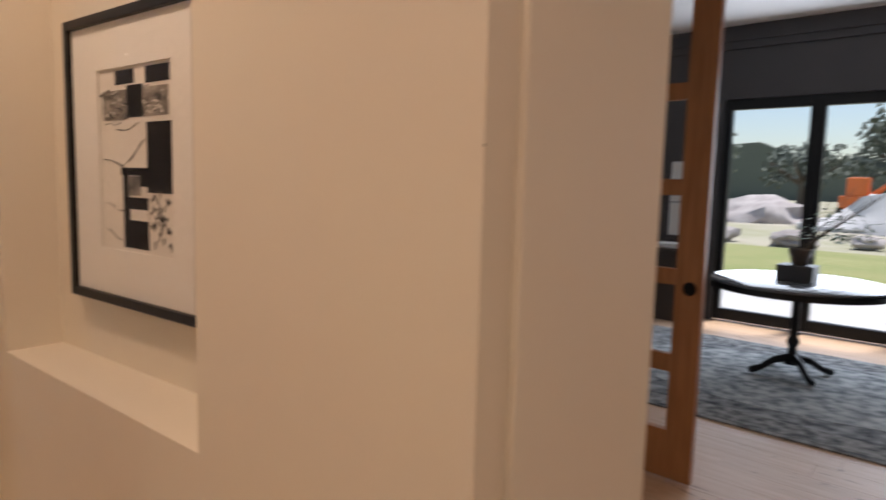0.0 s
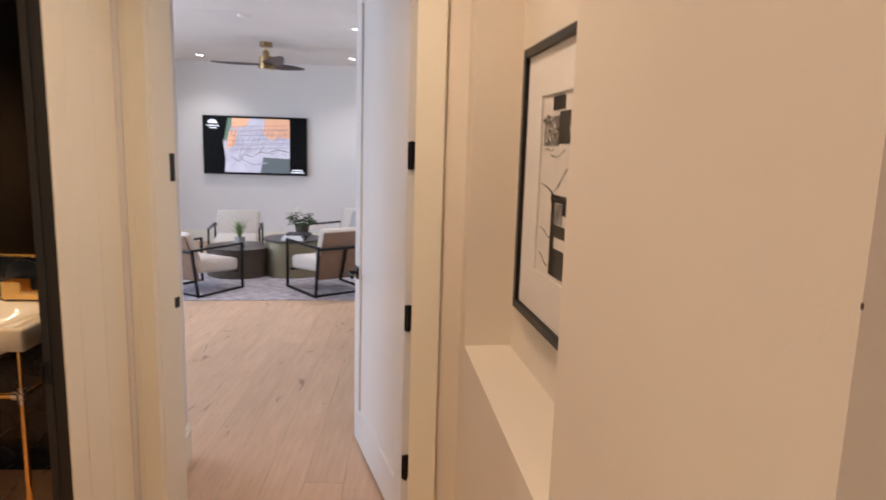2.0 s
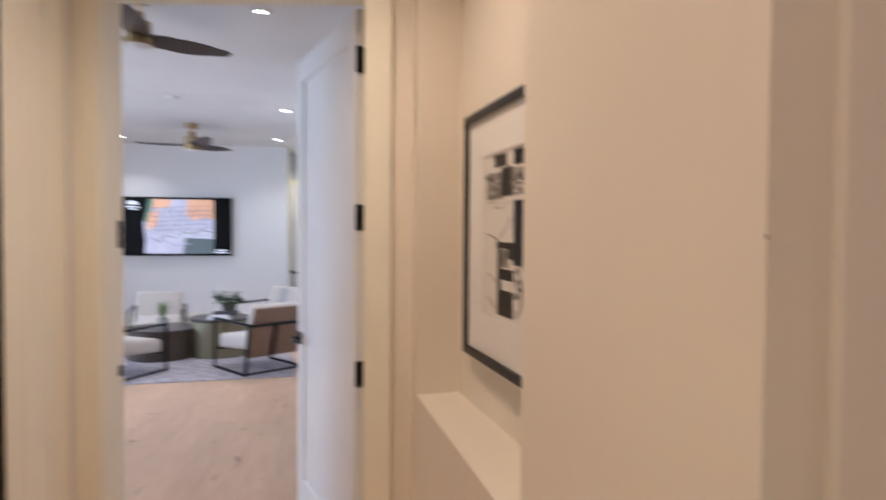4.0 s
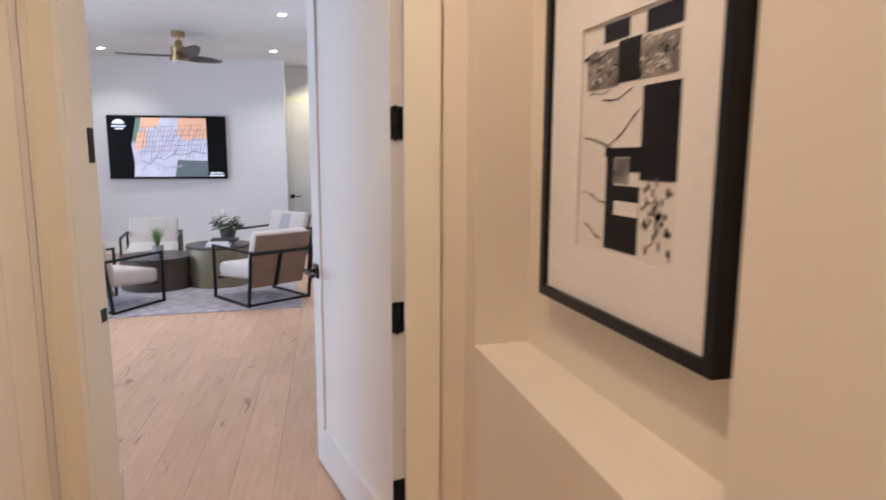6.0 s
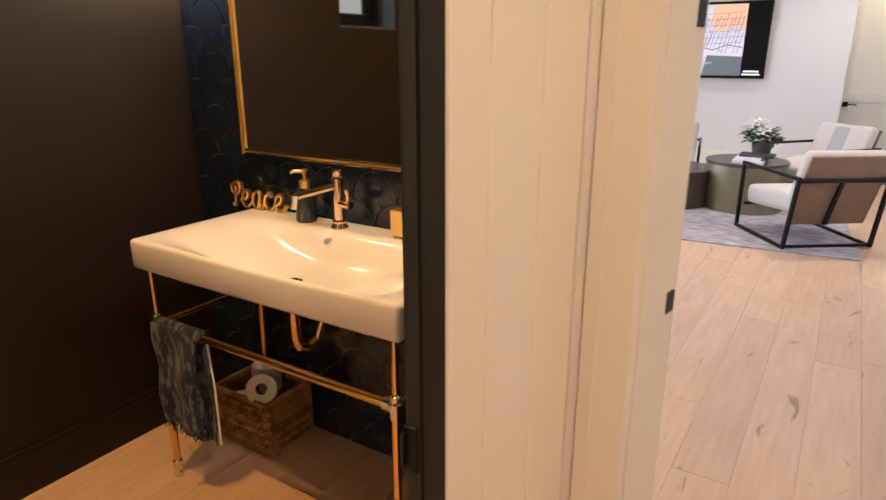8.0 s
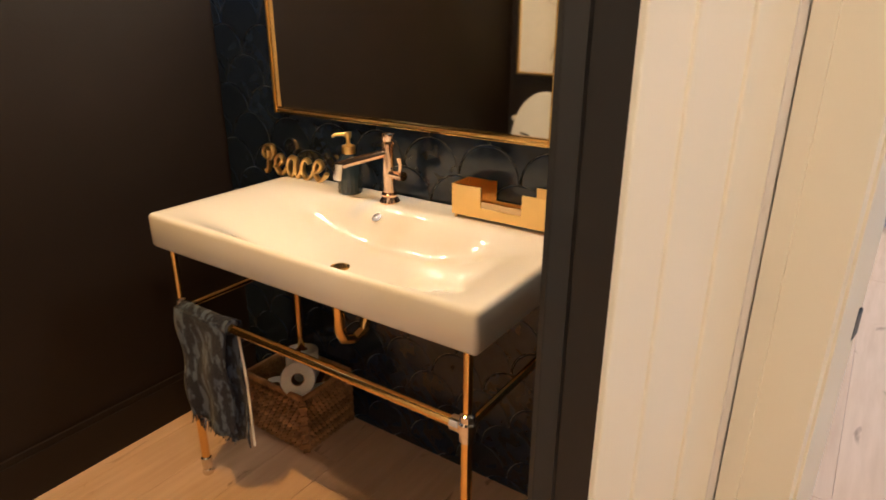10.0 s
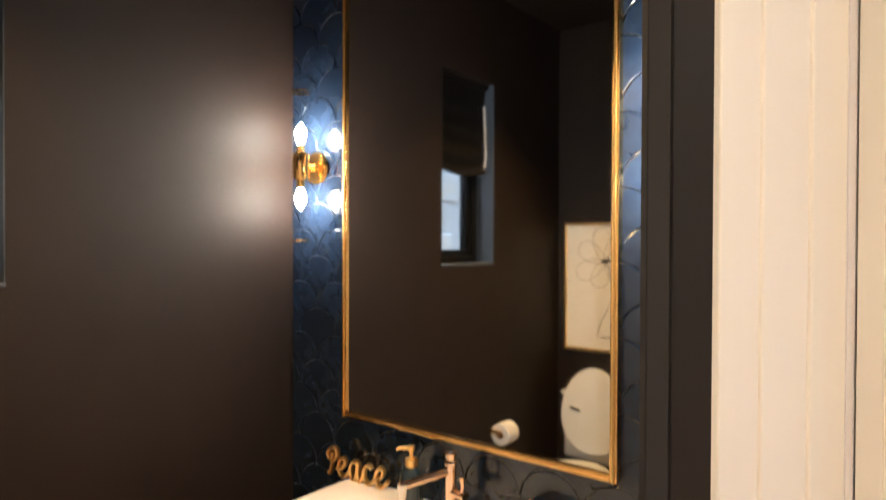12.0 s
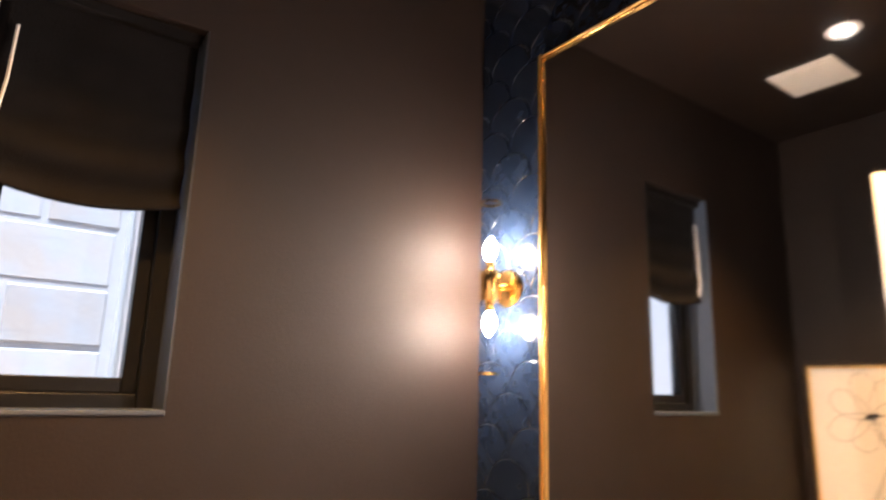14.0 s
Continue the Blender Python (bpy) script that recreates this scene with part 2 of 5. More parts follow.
BLADE = material("dark_walnut_blade", (0.030, 0.018, 0.012), 0.4, 0, (0.05, 0.03, 0.02), 6, 0.7, stretch=(1, 8, 1))
PLATE = material("white_plastic", (0.78, 0.77, 0.75), 0.4, 0, None, 10, 0.2)
SLATE = material("dark_mat", (0.06, 0.058, 0.06), 0.85, 0, (0.10, 0.095, 0.09), 20, 0.7, 0.4, 120)
SHADEF = material("black_roman_shade", (0.007, 0.0065, 0.007), 0.9, 0, (0.011, 0.010, 0.011), 12, 0.6, 0.4, 200, spec=0.1)
# the blue of daylight on reveal and sill is put into this colour
REVEAL = material("window_reveal_paint", (0.05, 0.066, 0.10), 0.4, 0, None, 6, 0.5)
STONE = material("pale_limestone", (0.36, 0.41, 0.45), 0.9, 0, (0.38, 0.38, 0.36), 5, 0.9, 0.6, 30, spread=0.16)
CHIP = material("bare_corner_bead", (0.10, 0.085, 0.07), 0.7, 0, None, 200, 0.6)
MORTAR = material("mortar", (0.36, 0.40, 0.43), 0.95, 0, None, 30, 0.5, 0.4, 80)
SOIL = material("caliche_ground", (0.46, 0.42, 0.33), 0.95, 0, (0.30, 0.30, 0.17), 0.25, 0.9, 0.5, 3)
LAWN = material("dry_lawn", (0.24, 0.27, 0.09), 0.95, 0, (0.32, 0.31, 0.13), 0.8, 0.8, 0.5, 20)
PATIO = material("patio_concrete", (0.62, 0.61, 0.60), 0.8, 0, None, 1.5, 0.6, 0.2, 30)
RUBBLE = material("rubble_rock", (0.46, 0.42, 0.40), 0.9, 0, (0.30, 0.26, 0.25), 1.5, 0.9, 0.8, 6, spread=0.2)
BARK = material("bark", (0.12, 0.09, 0.065), 0.9, 0, None, 10, 0.7, 0.8, 30)
CROWN = material("oak_foliage", (0.10, 0.12, 0.09), 0.8, 0, (0.12, 0.14, 0.115), 3, 0.8, spread=0.3)
ORANGE = material("orange_machine_paint", (0.75, 0.17, 0.03), 0.5, 0, None, 4, 0.5)
SAGE = material("dark_bottle_glass", (0.020, 0.032, 0.042), 0.08, 0, None, 10, 0.3, coat=0.5)

# ---------------------------------------------------------------- mesh helpers


def bm_box(bm, x0, y0, z0, x1, y1, z1, bevel=0.0, segments=2):
    r = bmesh.ops.create_cube(bm, size=1)
    vs = r["verts"]
    for v in vs:
        v.co = Vector(((x0 + x1) / 2 + v.co.x * (x1 - x0), (y0 + y1) / 2 + v.co.y * (y1 - y0), (z0 + z1) / 2 + v.co.z * (z1 - z0)))
    if bevel:
        es = list({e for v in vs for e in v.link_edges})
        bmesh.ops.bevel(bm, geom=es, offset=bevel, segments=segments, profile=0.5, affect='EDGES')
    return bm


def box(x0, y0, z0, x1, y1, z1, bevel=0.0, segments=2):
    return bm_box(bmesh.new(), x0, y0, z0, x1, y1, z1, bevel, segments)


def boxes(*bs, bevel=0.0):
    bm = bmesh.new()
    for b in bs:
        bm_box(bm, *b, bevel=bevel)
    return bm


def lathe(profile, n=28, cx=0.0, cy=0.0, bm=None):
    """Turned shape from (radius, z) pairs about the vertical through (cx, cy)."""
    bm = bm or bmesh.new()
    rings = []
    for r, z in profile:
        if r < 1e-5:
            rings.append([bm.verts.new((cx, cy, z))])
        else:
            rings.append([bm.verts.new((cx + r * math.cos(2 * math.pi * k / n), cy + r * math.sin(2 * math.pi * k / n), z)) for k in range(n)])
    for a, b in zip(rings, rings[1:]):
        for k in range(n):
            j = (k + 1) % n
            f = [a[k % len(a)], a[j % len(a)], b[j % len(b)], b[k % len(b)]]
            f = list(dict.fromkeys(f))
            if len(f) > 2:
                bm.faces.new(f)
    return bm


def tube(points, radius, n=10, bm=None, closed=False):
    """Round bar through the points; radius one number or one for each point."""
    bm = bm or bmesh.new()
    pts = [Vector(p) for p in points]
    rad = radius if isinstance(radius, (list, tuple)) else [radius] * len(pts)
    rings = []
    up = None
    for i, p in enumerate(pts):
        a, b = pts[max(i - 1, 0)], pts[min(i + 1, len(pts) - 1)]
        if closed:
            a, b = pts[i - 1], pts[(i + 1) % len(pts)]
        d = (b - a).normalized()
        if up is None or abs(up.dot(d)) > 0.98:
            up = Vector((0, 0, 1)) if abs(d.z) < 0.9 else Vector((1, 0, 0))
        s = d.cross(up).normalized()
        up = s.cross(d).normalized()
        rings.append([bm.verts.new(p + rad[i] * (math.cos(2 * math.pi * k / n) * s + math.sin(2 * math.pi * k / n) * up)) for k in range(n)])
    pairs = list(zip(rings, rings[1:])) + ([(rings[-1], rings[0])] if closed else [])
    for a, b in pairs:
        for k in range(n):
            bm.faces.new((a[k], a[(k + 1) % n], b[(k + 1) % n], b[k]))
    if not closed:
        bm.faces.new(rings[0][::-1]); bm.faces.new(rings[-1])
    return bm


def prism(outline, axis, lo, hi, bm=None):
    """Flat outline of 2D points pushed from lo to hi along axis 'x', 'y' or 'z'."""
    bm = bm or bmesh.new()

    def put(u, v, w):
        return {'x': (w, u, v), 'y': (u, w, v), 'z': (u, v, w)}[axis]
    a = [bm.verts.new(put(u, v, lo)) for u, v in outline]
    b = [bm.verts.new(put(u, v, hi)) for u, v in outline]
    bm.faces.new(a[::-1]); bm.faces.new(b)
    for k in range(len(a)):
        j = (k + 1) % len(a)
        bm.faces.new((a[k], a[j], b[j], b[k]))
    return bm


def shift(bm, m):
    bmesh.ops.transform(bm, matrix=m, verts=bm.verts)
    return bm


def part(name, bm, mat, parent=None, label="", smooth=False):
    me = bpy.data.meshes.new(name)
    bmesh.ops.recalc_face_normals(bm, faces=bm.faces)
    bm.to_mesh(me)
    bm.free()
    me.materials.append(mat)
    if smooth:
        me.shade_smooth()
        me.set_sharp_from_angle(angle=radians(38))
    ob = new(name, me)
    if parent:
        ob.parent = parent
    if label:
        ob["label"] = label
    return ob


def thing(name, label, category, group="", kind="", at=None):
    o = new(name)
    tagged(o, label, category, group, kind)
    if at is not None:
        o.matrix_basis = at
    return o


def solid(name, bm, mat, label, category, group="", kind="", smooth=False):
    return tagged(part(name, bm, mat, None, "", smooth), label, category, group, kind)


def structure(name, bm, mat, label, category):
    return solid(name, bm, mat, label, category, kind="structure")

# ---------------------------------------------------------------- structure
structure("wall_west", boxes((-0.14, LHALL, 0, -0.02, 0, 3.9), (LOPEN + 0.02, LHALL, 0, 1.50, 0, 3.9), (-0.02, LHALL, DOOR_TOP + 0.02, LOPEN + 0.02, 0, 3.9)),
          WALL, "cream painted wall with the lounge doorway", "wall").matrix_basis = LFRAME
NX0, NX1, NZ0, NZ1, NB = 0.018, 1.115, 0.921, 2.52, 0.165
CORNER = (-2.194, 0.722)               # free corner of the hall wall
EDGE = (-2.900, 0.719)                  # east edge of the niche
back = [NICHE @ Vector((s, NB, 0)) for s in (NX0, NX1)]
start, lip, b0, b1 = (-4.15, 0.641), (-3.992, 0.654), (back[0].x, back[0].y), (back[1].x, back[1].y)
bm = bmesh.new()
for z0, z1 in ((0, NZ0), (NZ1, 3.9)):
    prism([start, lip, EDGE, CORNER, (CORNER[0], 1.135), (start[0], 1.135)], 'z', z0, z1, bm)
prism([start, lip, b0, (start[0], b0[1])], 'z', NZ0, NZ1, bm)
prism([EDGE, CORNER, (CORNER[0], 1.135), (b1[0], 1.135), b1], 'z', NZ0, NZ1, bm)
prism([(start[0], b0[1]), b0, b1, (b1[0], 1.135), (start[0], 1.135)], 'z', NZ0, NZ1, bm)
structure("wall_niche", bm, WALL, "cream painted hall wall with a deep picture niche", "wall")
structure("wall_niche_behind", boxes((WEST_BACK, 1.131, 0, CORNER[0] - 0.01, 1.25, 3.9)), WALL, "cream painted back of the niche wall", "wall")
structure("trim_niche_end", boxes((CORNER[0], 0.785, 0, CORNER[0] + 0.014, 0.95, LOW), bevel=0.003), WALL, "flat cream pilaster on the wall end", "trim")
solid("paint_chip", box(CORNER[0] - 0.0006, CORNER[1] - 0.0006, 1.5180, CORNER[0] + 0.0006, CORNER[1] + 0.0010, 1.5220, 0.0003), CHIP, "small dark paint chip on the wall corner", "chip")
structure("wall_south", boxes(
    (PDOOR[1] + 0.02, SOUTH_BACK, 0, 1.6, SOUTH_EAST, 3.9), (-4.02, SOUTH_BACK, DOOR_TOP + 0.02, PDOOR[1] + 0.02, SOUTH, 3.9)),
    WALL, "cream painted hall wall with the powder room doorway", "wall")
structure("wall_powder_west", boxes((-4.899, -2.55, 0, TILE - 0.008, SOUTH_BACK, 3.9)), DARK, "dark wall behind the scalloped tiles", "wall")
bm = boxes((-4.96, -2.55, 0, -4.90, -0.67, 3.9))
prism([(-4.44, -0.59), (-4.96, -0.662), (-4.96, -0.734), (-4.25, -0.734), (-4.25, -0.62)], 'z', 0, 3.9, bm)
structure("wall_powder_outside", bm, LWALL, "white lounge wall round the powder room", "wall")
structure("wall_powder_north", boxes((TILE - 0.008, SOUTH_BACK, 0, PDOOR[0] - 0.03, -0.735, 3.9), (PDOOR[1] + 0.03, SOUTH_BACK - 0.012, 0, PEAST, SOUTH_BACK - 0.002, 3.9),
          (PDOOR[0] - 0.02, SOUTH_BACK - 0.012, DOOR_TOP + 0.03, PDOOR[1] + 0.03, SOUTH_BACK - 0.002, 3.9)), DARK, "black-brown painted powder room wall beside the door", "wall")
WX0, WX1, WZ0, WZ1 = -3.912, -3.47, 1.523, 2.47
structure("wall_powder_south", boxes(
    (-5.0, PSOUTH - 0.2, 0, WX0, PSOUTH, 3.9), (WX1, PSOUTH - 0.2, 0, PEAST + 0.1, PSOUTH, 3.9),
    (WX0, PSOUTH - 0.2, 0, WX1, PSOUTH, WZ0), (WX0, PSOUTH - 0.2, WZ1, WX1, PSOUTH, 3.9)), DARK, "black-brown painted powder room wall with a small window", "wall")
structure("wall_powder_east", boxes((PEAST, PSOUTH - 0.2, 0, PEAST + 0.1, SOUTH_BACK - 0.012, 3.9)), DARK, "black-brown painted powder room wall behind the toilet", "wall")
structure("ceiling_powder", boxes((-4.9, PSOUTH - 0.1, LOW, PEAST + 0.05, SOUTH_BACK - 0.01, LOW + 0.1)), DARK, "black-brown painted powder room ceiling", "ceiling")
structure("ceiling_hall", boxes((-4.30, SOUTH - 0.02, LOW, 1.6, OFFICE + 0.05, LOW + 0.1)), CEIL, "white hall ceiling", "ceiling")
structure("wall_east", boxes((1.5, SOUTH_BACK, 0, 1.6, OFFICE + 0.1, 3.9)), WALL, "cream painted wall closing the foyer", "wall")
structure("wall_foyer_west", boxes((-4.345, 0.93, 0, -4.2, OFFICE, 3.9)), WALL, "cream painted wall at the end of the side passage", "wall")
structure("wall_office", boxes((-4.345, OFFICE, 0, -3.55, OFFICE + 0.035, 3.9), (-4.345, OFFICE + 0.105, 0, -3.55, OFFICE + 0.14, 3.9),
          (0.2, OFFICE, 0, 1.6, OFFICE + 0.14, 3.9), (-3.55, OFFICE, 2.6, 0.2, OFFICE + 0.14, 3.9)), WALL, "cream wall with the pocket door opening", "wall")
# office
OW = [(-4.12, -3.36), (-3.22, -2.46), (-2.32, -1.56)]
structure("wall_office_back", boxes((-6.6, OFFICE_BACK, 0, -4.2, OFFICE_BACK + 0.2, 3.5), (-1.48, OFFICE_BACK, 0, 1.6, OFFICE_BACK + 0.2, 3.5),
          (-4.2, OFFICE_BACK, 2.45, -1.48, OFFICE_BACK + 0.2, 3.5)), OFFW, "dark grey office wall over the glazed doors", "wall")
structure("wall_office_west", boxes((-6.7, OFFICE, 0, -6.6, OFFICE_BACK + 0.2, 3.5)), OFFW, "dark grey office wall", "wall")
structure("wall_office_east", boxes((1.5, OFFICE + 0.14, 0, 1.6, OFFICE_BACK + 0.2, 3.5)), OFFW, "dark grey office wall", "wall")
structure("ceiling_office", boxes((-6.7, OFFICE + 0.1, 3.22, 1.6, OFFICE_BACK + 0.2, 3.32)), CEIL, "white office ceiling", "ceiling")
structure("crown_trim", boxes((-6.6, OFFICE_BACK - 0.05, 3.06, 1.5, OFFICE_BACK, 3.22), (-6.6, OFFICE_BACK - 0.025, 2.98, 1.5, OFFICE_BACK, 3.06)), OFFW, "dark grey stepped crown moulding", "trim")
# lounge
structure("wall_tv", boxes((TVWALL - 0.15, -5.6, 0, TVWALL, -0.385, 3.9)), LWALL, "white lounge wall with the television", "wall")
structure("wall_recess", boxes((RECESS - 0.19, -1.2, 0, RECESS - 0.04, 1.0, 3.9), (RECESS - 0.04, -1.2, 0, TVWALL - 0.15, -1.05, 3.9)), LWALL, "white wall of the recess with a door", "wall")
structure("wall_pillar", boxes((RECESS - 0.04, 0.43, 0, -7.664, 0.6, 3.9), (-7.92, 0.205, 0, -7.664, 0.43, 3.9)), LWALL, "white wall end beside the recess", "wall")
structure("wall_lounge_north", boxes((-7.85, 3.0, 0, -4.2, 3.15, 3.9), (-7.85, 0.6, 0, -7.7, 3.0, 3.9)), LWALL, "white lounge wall", "wall")
structure("wall_lounge_south", boxes((TVWALL - 0.15, -5.7, 0, -9.2, -5.5, 3.9), (-4.8, -5.7, 0, -4.1, -5.5, 3.9), (-9.2, -5.7, 0, -4.8, -5.5, 0.35), (-9.2, -5.7, 3.05, -4.8, -5.5, 3.9)),
          LWALL, "white lounge wall with a wide window opening", "wall")
structure("wall_lounge_east", boxes((-4.3, -5.6, 0, -4.15, -2.66, 3.9)), LWALL, "white lounge wall", "wall")
structure("wall_lounge_southeast", boxes((-4.94, -2.72, 0, -4.15, -2.60, 3.9)), LWALL, "white lounge wall", "wall")
bm = prism([(-13.7, 2.86), (-8.3, 2.86), (-4.25, lounge_ceiling(-4.25)), (-4.25, 4.0), (-13.7, 4.0)], 'y', -5.6, 3.1)
structure("ceiling_lounge", bm, CEIL, "white lounge ceiling, flat then rising towards the hall", "ceiling")


def casing(bm, plane, sign, u0, u1, top, width=0.105, axis='x', left=True, right=True):
    """Stepped door casing on a wall at 'plane', with a raised back band and bead."""
    for off, w, proud in ((0.0, width, 0.018), (width - 0.028, 0.028, 0.0235)):
        for side in ('l', 'r'):
            if side == 'l' and not left or side == 'r' and not right:
                continue
            a, b = (u0 - off - w, u0 - off) if side == 'l' else (u1 + off, u1 + off + w)
            lo, hi = sorted((plane, plane + sign * proud))
            if axis == 'x':
                bm_box(bm, lo, a, 0, hi, b, top + off + w)
            else:
                bm_box(bm, a, lo, 0, b, hi, top + off + w)
        a, b = u0 - (off if left else 0), u1 + (off if right else 0)
        lo, hi = sorted((plane, plane + sign * (proud - 0.001)))
        if axis == 'x':
            bm_box(bm, lo, a, top + off, hi, b, top + off + w)
        else:
            bm_box(bm, a, lo, top + off, b, hi, top + off + w)
    return bm


# lounge doorway: jamb lining, stop, casing
structure("door_frame_lounge", boxes(
    (-0.02, LHALL, 0, 0, 0.001, DOOR_TOP + 0.02), (LOPEN, LHALL, 0, LOPEN + 0.02, 0.001, DOOR_TOP + 0.02), (0, LHALL, DOOR_TOP, LOPEN, 0.001, DOOR_TOP + 0.02),
    (0, LHALL + 0.01, 0, 0.004, -0.05, DOOR_TOP), (LOPEN - 0.014, LHALL + 0.01, 0, LOPEN, -0.05, DOOR_TOP), (0.004, LHALL + 0.01, DOOR_TOP - 0.014, LOPEN - 0.014, -0.05, DOOR_TOP)),
    TRIM, "white door lining of the lounge doorway", "door frame").matrix_basis = LFRAME
bm = casing(bmesh.new(), LHALL, -1, 0.0, LOPEN, DOOR_TOP, 0.092, 'y')
structure("trim_lounge_door", bm, TRIM, "white stepped casing round the lounge doorway", "trim").matrix_basis = LFRAME
# powder doorway: black jamb, white beaded casing on the turned wall face
bm = prism([(-3.936, -0.690), (-3.918, -0.746), (-3.920, SOUTH_BACK), (-4.26, SOUTH_BACK + 0.003), (-4.26, -0.640)], 'z', 0, DOOR_TOP + 0.02)
bm_box(bm, PDOOR[0] - 0.01, SOUTH_BACK, DOOR_TOP, PDOOR[1], SOUTH - 0.002, DOOR_TOP + 0.02)
bm_box(bm, -3.925, -0.744, 0, -3.9165, -0.724, DOOR_TOP)
structure("door_frame_powder", bm, JAMB, "black painted door lining of the powder room", "door frame")
bm = boxes((0, 0, 0, 0.085, 0.03, 2.62), (0.085, 0.0008, 0, 0.205, 0.03, 2.62), (0.205, 0, 0, 0.312, 0.03, 2.62), (0.312, 0.010, 0, 0.40, 0.05, LOW), bevel=0.002)
for fx_ in (0.087, 0.207):
    bm_box(bm, fx_ - 0.010, -0.0035, 0, fx_ + 0.010, 0.010, 2.62, bevel=0.0034)
structure("trim_powder_west", bm, TRIM, "white beaded casing between the two doorways", "trim").matrix_basis = PFRAME
structure("trim_powder_east", boxes((PDOOR[1], SOUTH_BACK, 0, PDOOR[1] + 0.02, SOUTH_EAST + 0.012, DOOR_TOP + 0.1), (PDOOR[1] + 0.02, SOUTH_EAST, 0, PDOOR[1] + 0.11, SOUTH_EAST + 0.014, DOOR_TOP + 0.1), (PDOOR[1] + 0.085, SOUTH_EAST + 0.014, 0, PDOOR[1] + 0.11, SOUTH_EAST + 0.022, DOOR_TOP + 0.1), bevel=0.003), TRIM, "white stepped casing of the powder room doorway", "trim")


def baseboard(name, x0, y0, x1, y1, side, mat=TRIM, h=0.15, label="white baseboard"):
    """Baseboard on the line from (x0, y0) to (x1, y1); side says which way it stands proud."""
    bm = bmesh.new()
    for z0, z1, d in ((0, h - 0.02, 0.016), (h - 0.02, h, 0.010)):
        if abs(x1 - x0) > abs(y1 - y0):
            lo, hi = sorted((y0, y0 + side * d))
            bm_box(bm, x0, lo, z0, x1, hi, z1)
        else:
            lo, hi = sorted((x0, x0 + side * d))
            bm_box(bm, lo, y0, z0, hi, y1, z1)
    return structure(name, bm, mat, label, "baseboard")


for nm, (x0, y0), (x1, y1), more in (("baseboard_niche", (-4.00, 0.653), EDGE, 0.0), ("baseboard_niche_end", EDGE, CORNER, 0.014)):
    baseboard(nm, 0.0, 0, math.hypot(x1 - x0, y1 - y0) + more, 0, -1).matrix_basis = pose(x0, y0, 0, 0, 0, math.degrees(math.atan2(y1 - y0, x1 - x0)))
baseboard("baseboard_south", PDOOR[1] + 0.11, SOUTH_EAST, 1.5, SOUTH_EAST, 1)
baseboard("baseboard_lounge_door", 0, 0, 0.50, 0, 1, h=0.18).matrix_basis = pose(-4.96, -0.662, 0, 0, 0, 7.9)
baseboard("baseboard_lounge_corner", -4.96, -2.55, -4.96, -0.662, -1, h=0.18)
baseboard("baseboard_tv", TVWALL, -5.5, TVWALL, -0.385, 1, h=0.18)
baseboard("baseboard_pillar", -7.664, 0.205, -7.664, 0.6, 1, h=0.2)
baseboard("baseboard_pillar_side", -7.92, 0.205, -7.648, 0.205, -1, h=0.2)
baseboard("baseboard_powder_south", TILE, PSOUTH, PEAST, PSOUTH, 1, DARK, 0.16, "black painted baseboard")
baseboard("baseboard_powder_east", PEAST, PSOUTH + 0.02, PEAST, SOUTH_BACK - 0.012, -1, DARK, 0.16, "black painted baseboard")


# ---------------------------------------------------------------- doors
def hinge(parent, x, y, z, w=0.034, h=0.10, label="matte black hinge"):
    hg = part("hinge", box(x - w / 2, y - 0.006, z - h / 2, x + w / 2, y + 0.006, z + h / 2, 0.004), BLACKM, parent, label)
    part("hinge_pin", lathe([(0, z - h / 2 - 0.004), (0.007, z - h / 2), (0.007, z + h / 2), (0, z + h / 2 + 0.004)], 10, x - w / 2, y), BLACKM, hg)
    return hg


def lever(parent, x, y, z, sign, along):
    """Black lever on a door face in the local xz plane; along: which way the lever points."""
    hd = part("door_handle", box(x - 0.032, min(y, y + sign * 0.010), z - 0.032, x + 0.032, max(y, y + sign * 0.010), z + 0.032, 0.003), BLACKM, parent, "matte black lever handle")
    part("lever", tube([(x, y, z), (x, y + sign * 0.05, z), (x + along * 0.02, y + sign * 0.055, z), (x + along * 0.125, y + sign * 0.055, z)], 0.009), BLACKM, hd)


def panel_door(name, width, height, label, mat=DOORW, rails=(0.2, 0.12), split=None, lever_along=-1, lever_z=0.95):
    """Leaf from the hinge line at x=0 to x=width, 45 mm thick about y=0, with a recessed panel."""
    d = thing(name, label, "door", kind="structure")
    st, t = 0.115, 0.0225
    part("stile", box(0, -t, 0.01, st, t, height, 0.002), mat, d)
    part("stile", box(width - st, -t, 0.01, width, t, height, 0.002), mat, d)
    part("rail", box(st, -t, 0.01, width - st, t, rails[0], 0.002), mat, d)
    part("rail", box(st, -t, height - rails[1], width - st, t, height, 0.002), mat, d)
    holes = [(rails[0], height - rails[1])]
    if split:
        part("rail", box(st, -t, split - 0.06, width - st, t, split + 0.06, 0.002), mat, d)
        holes = [(rails[0], split - 0.06), (split + 0.06, height - rails[1])]
    for lo, hi in holes:
        part("panel", box(st, -t + 0.010, lo, width - st, t - 0.010, hi), mat, d)
    for s in (-1, 1):
        lever(d, width - 0.065, s * t, lever_z, s, lever_along)
    part("latch", box(width - 0.001, -0.012, lever_z - 0.04, width + 0.003, 0.012, lever_z + 0.04), BLACKM, d, "black latch plate")
    return d


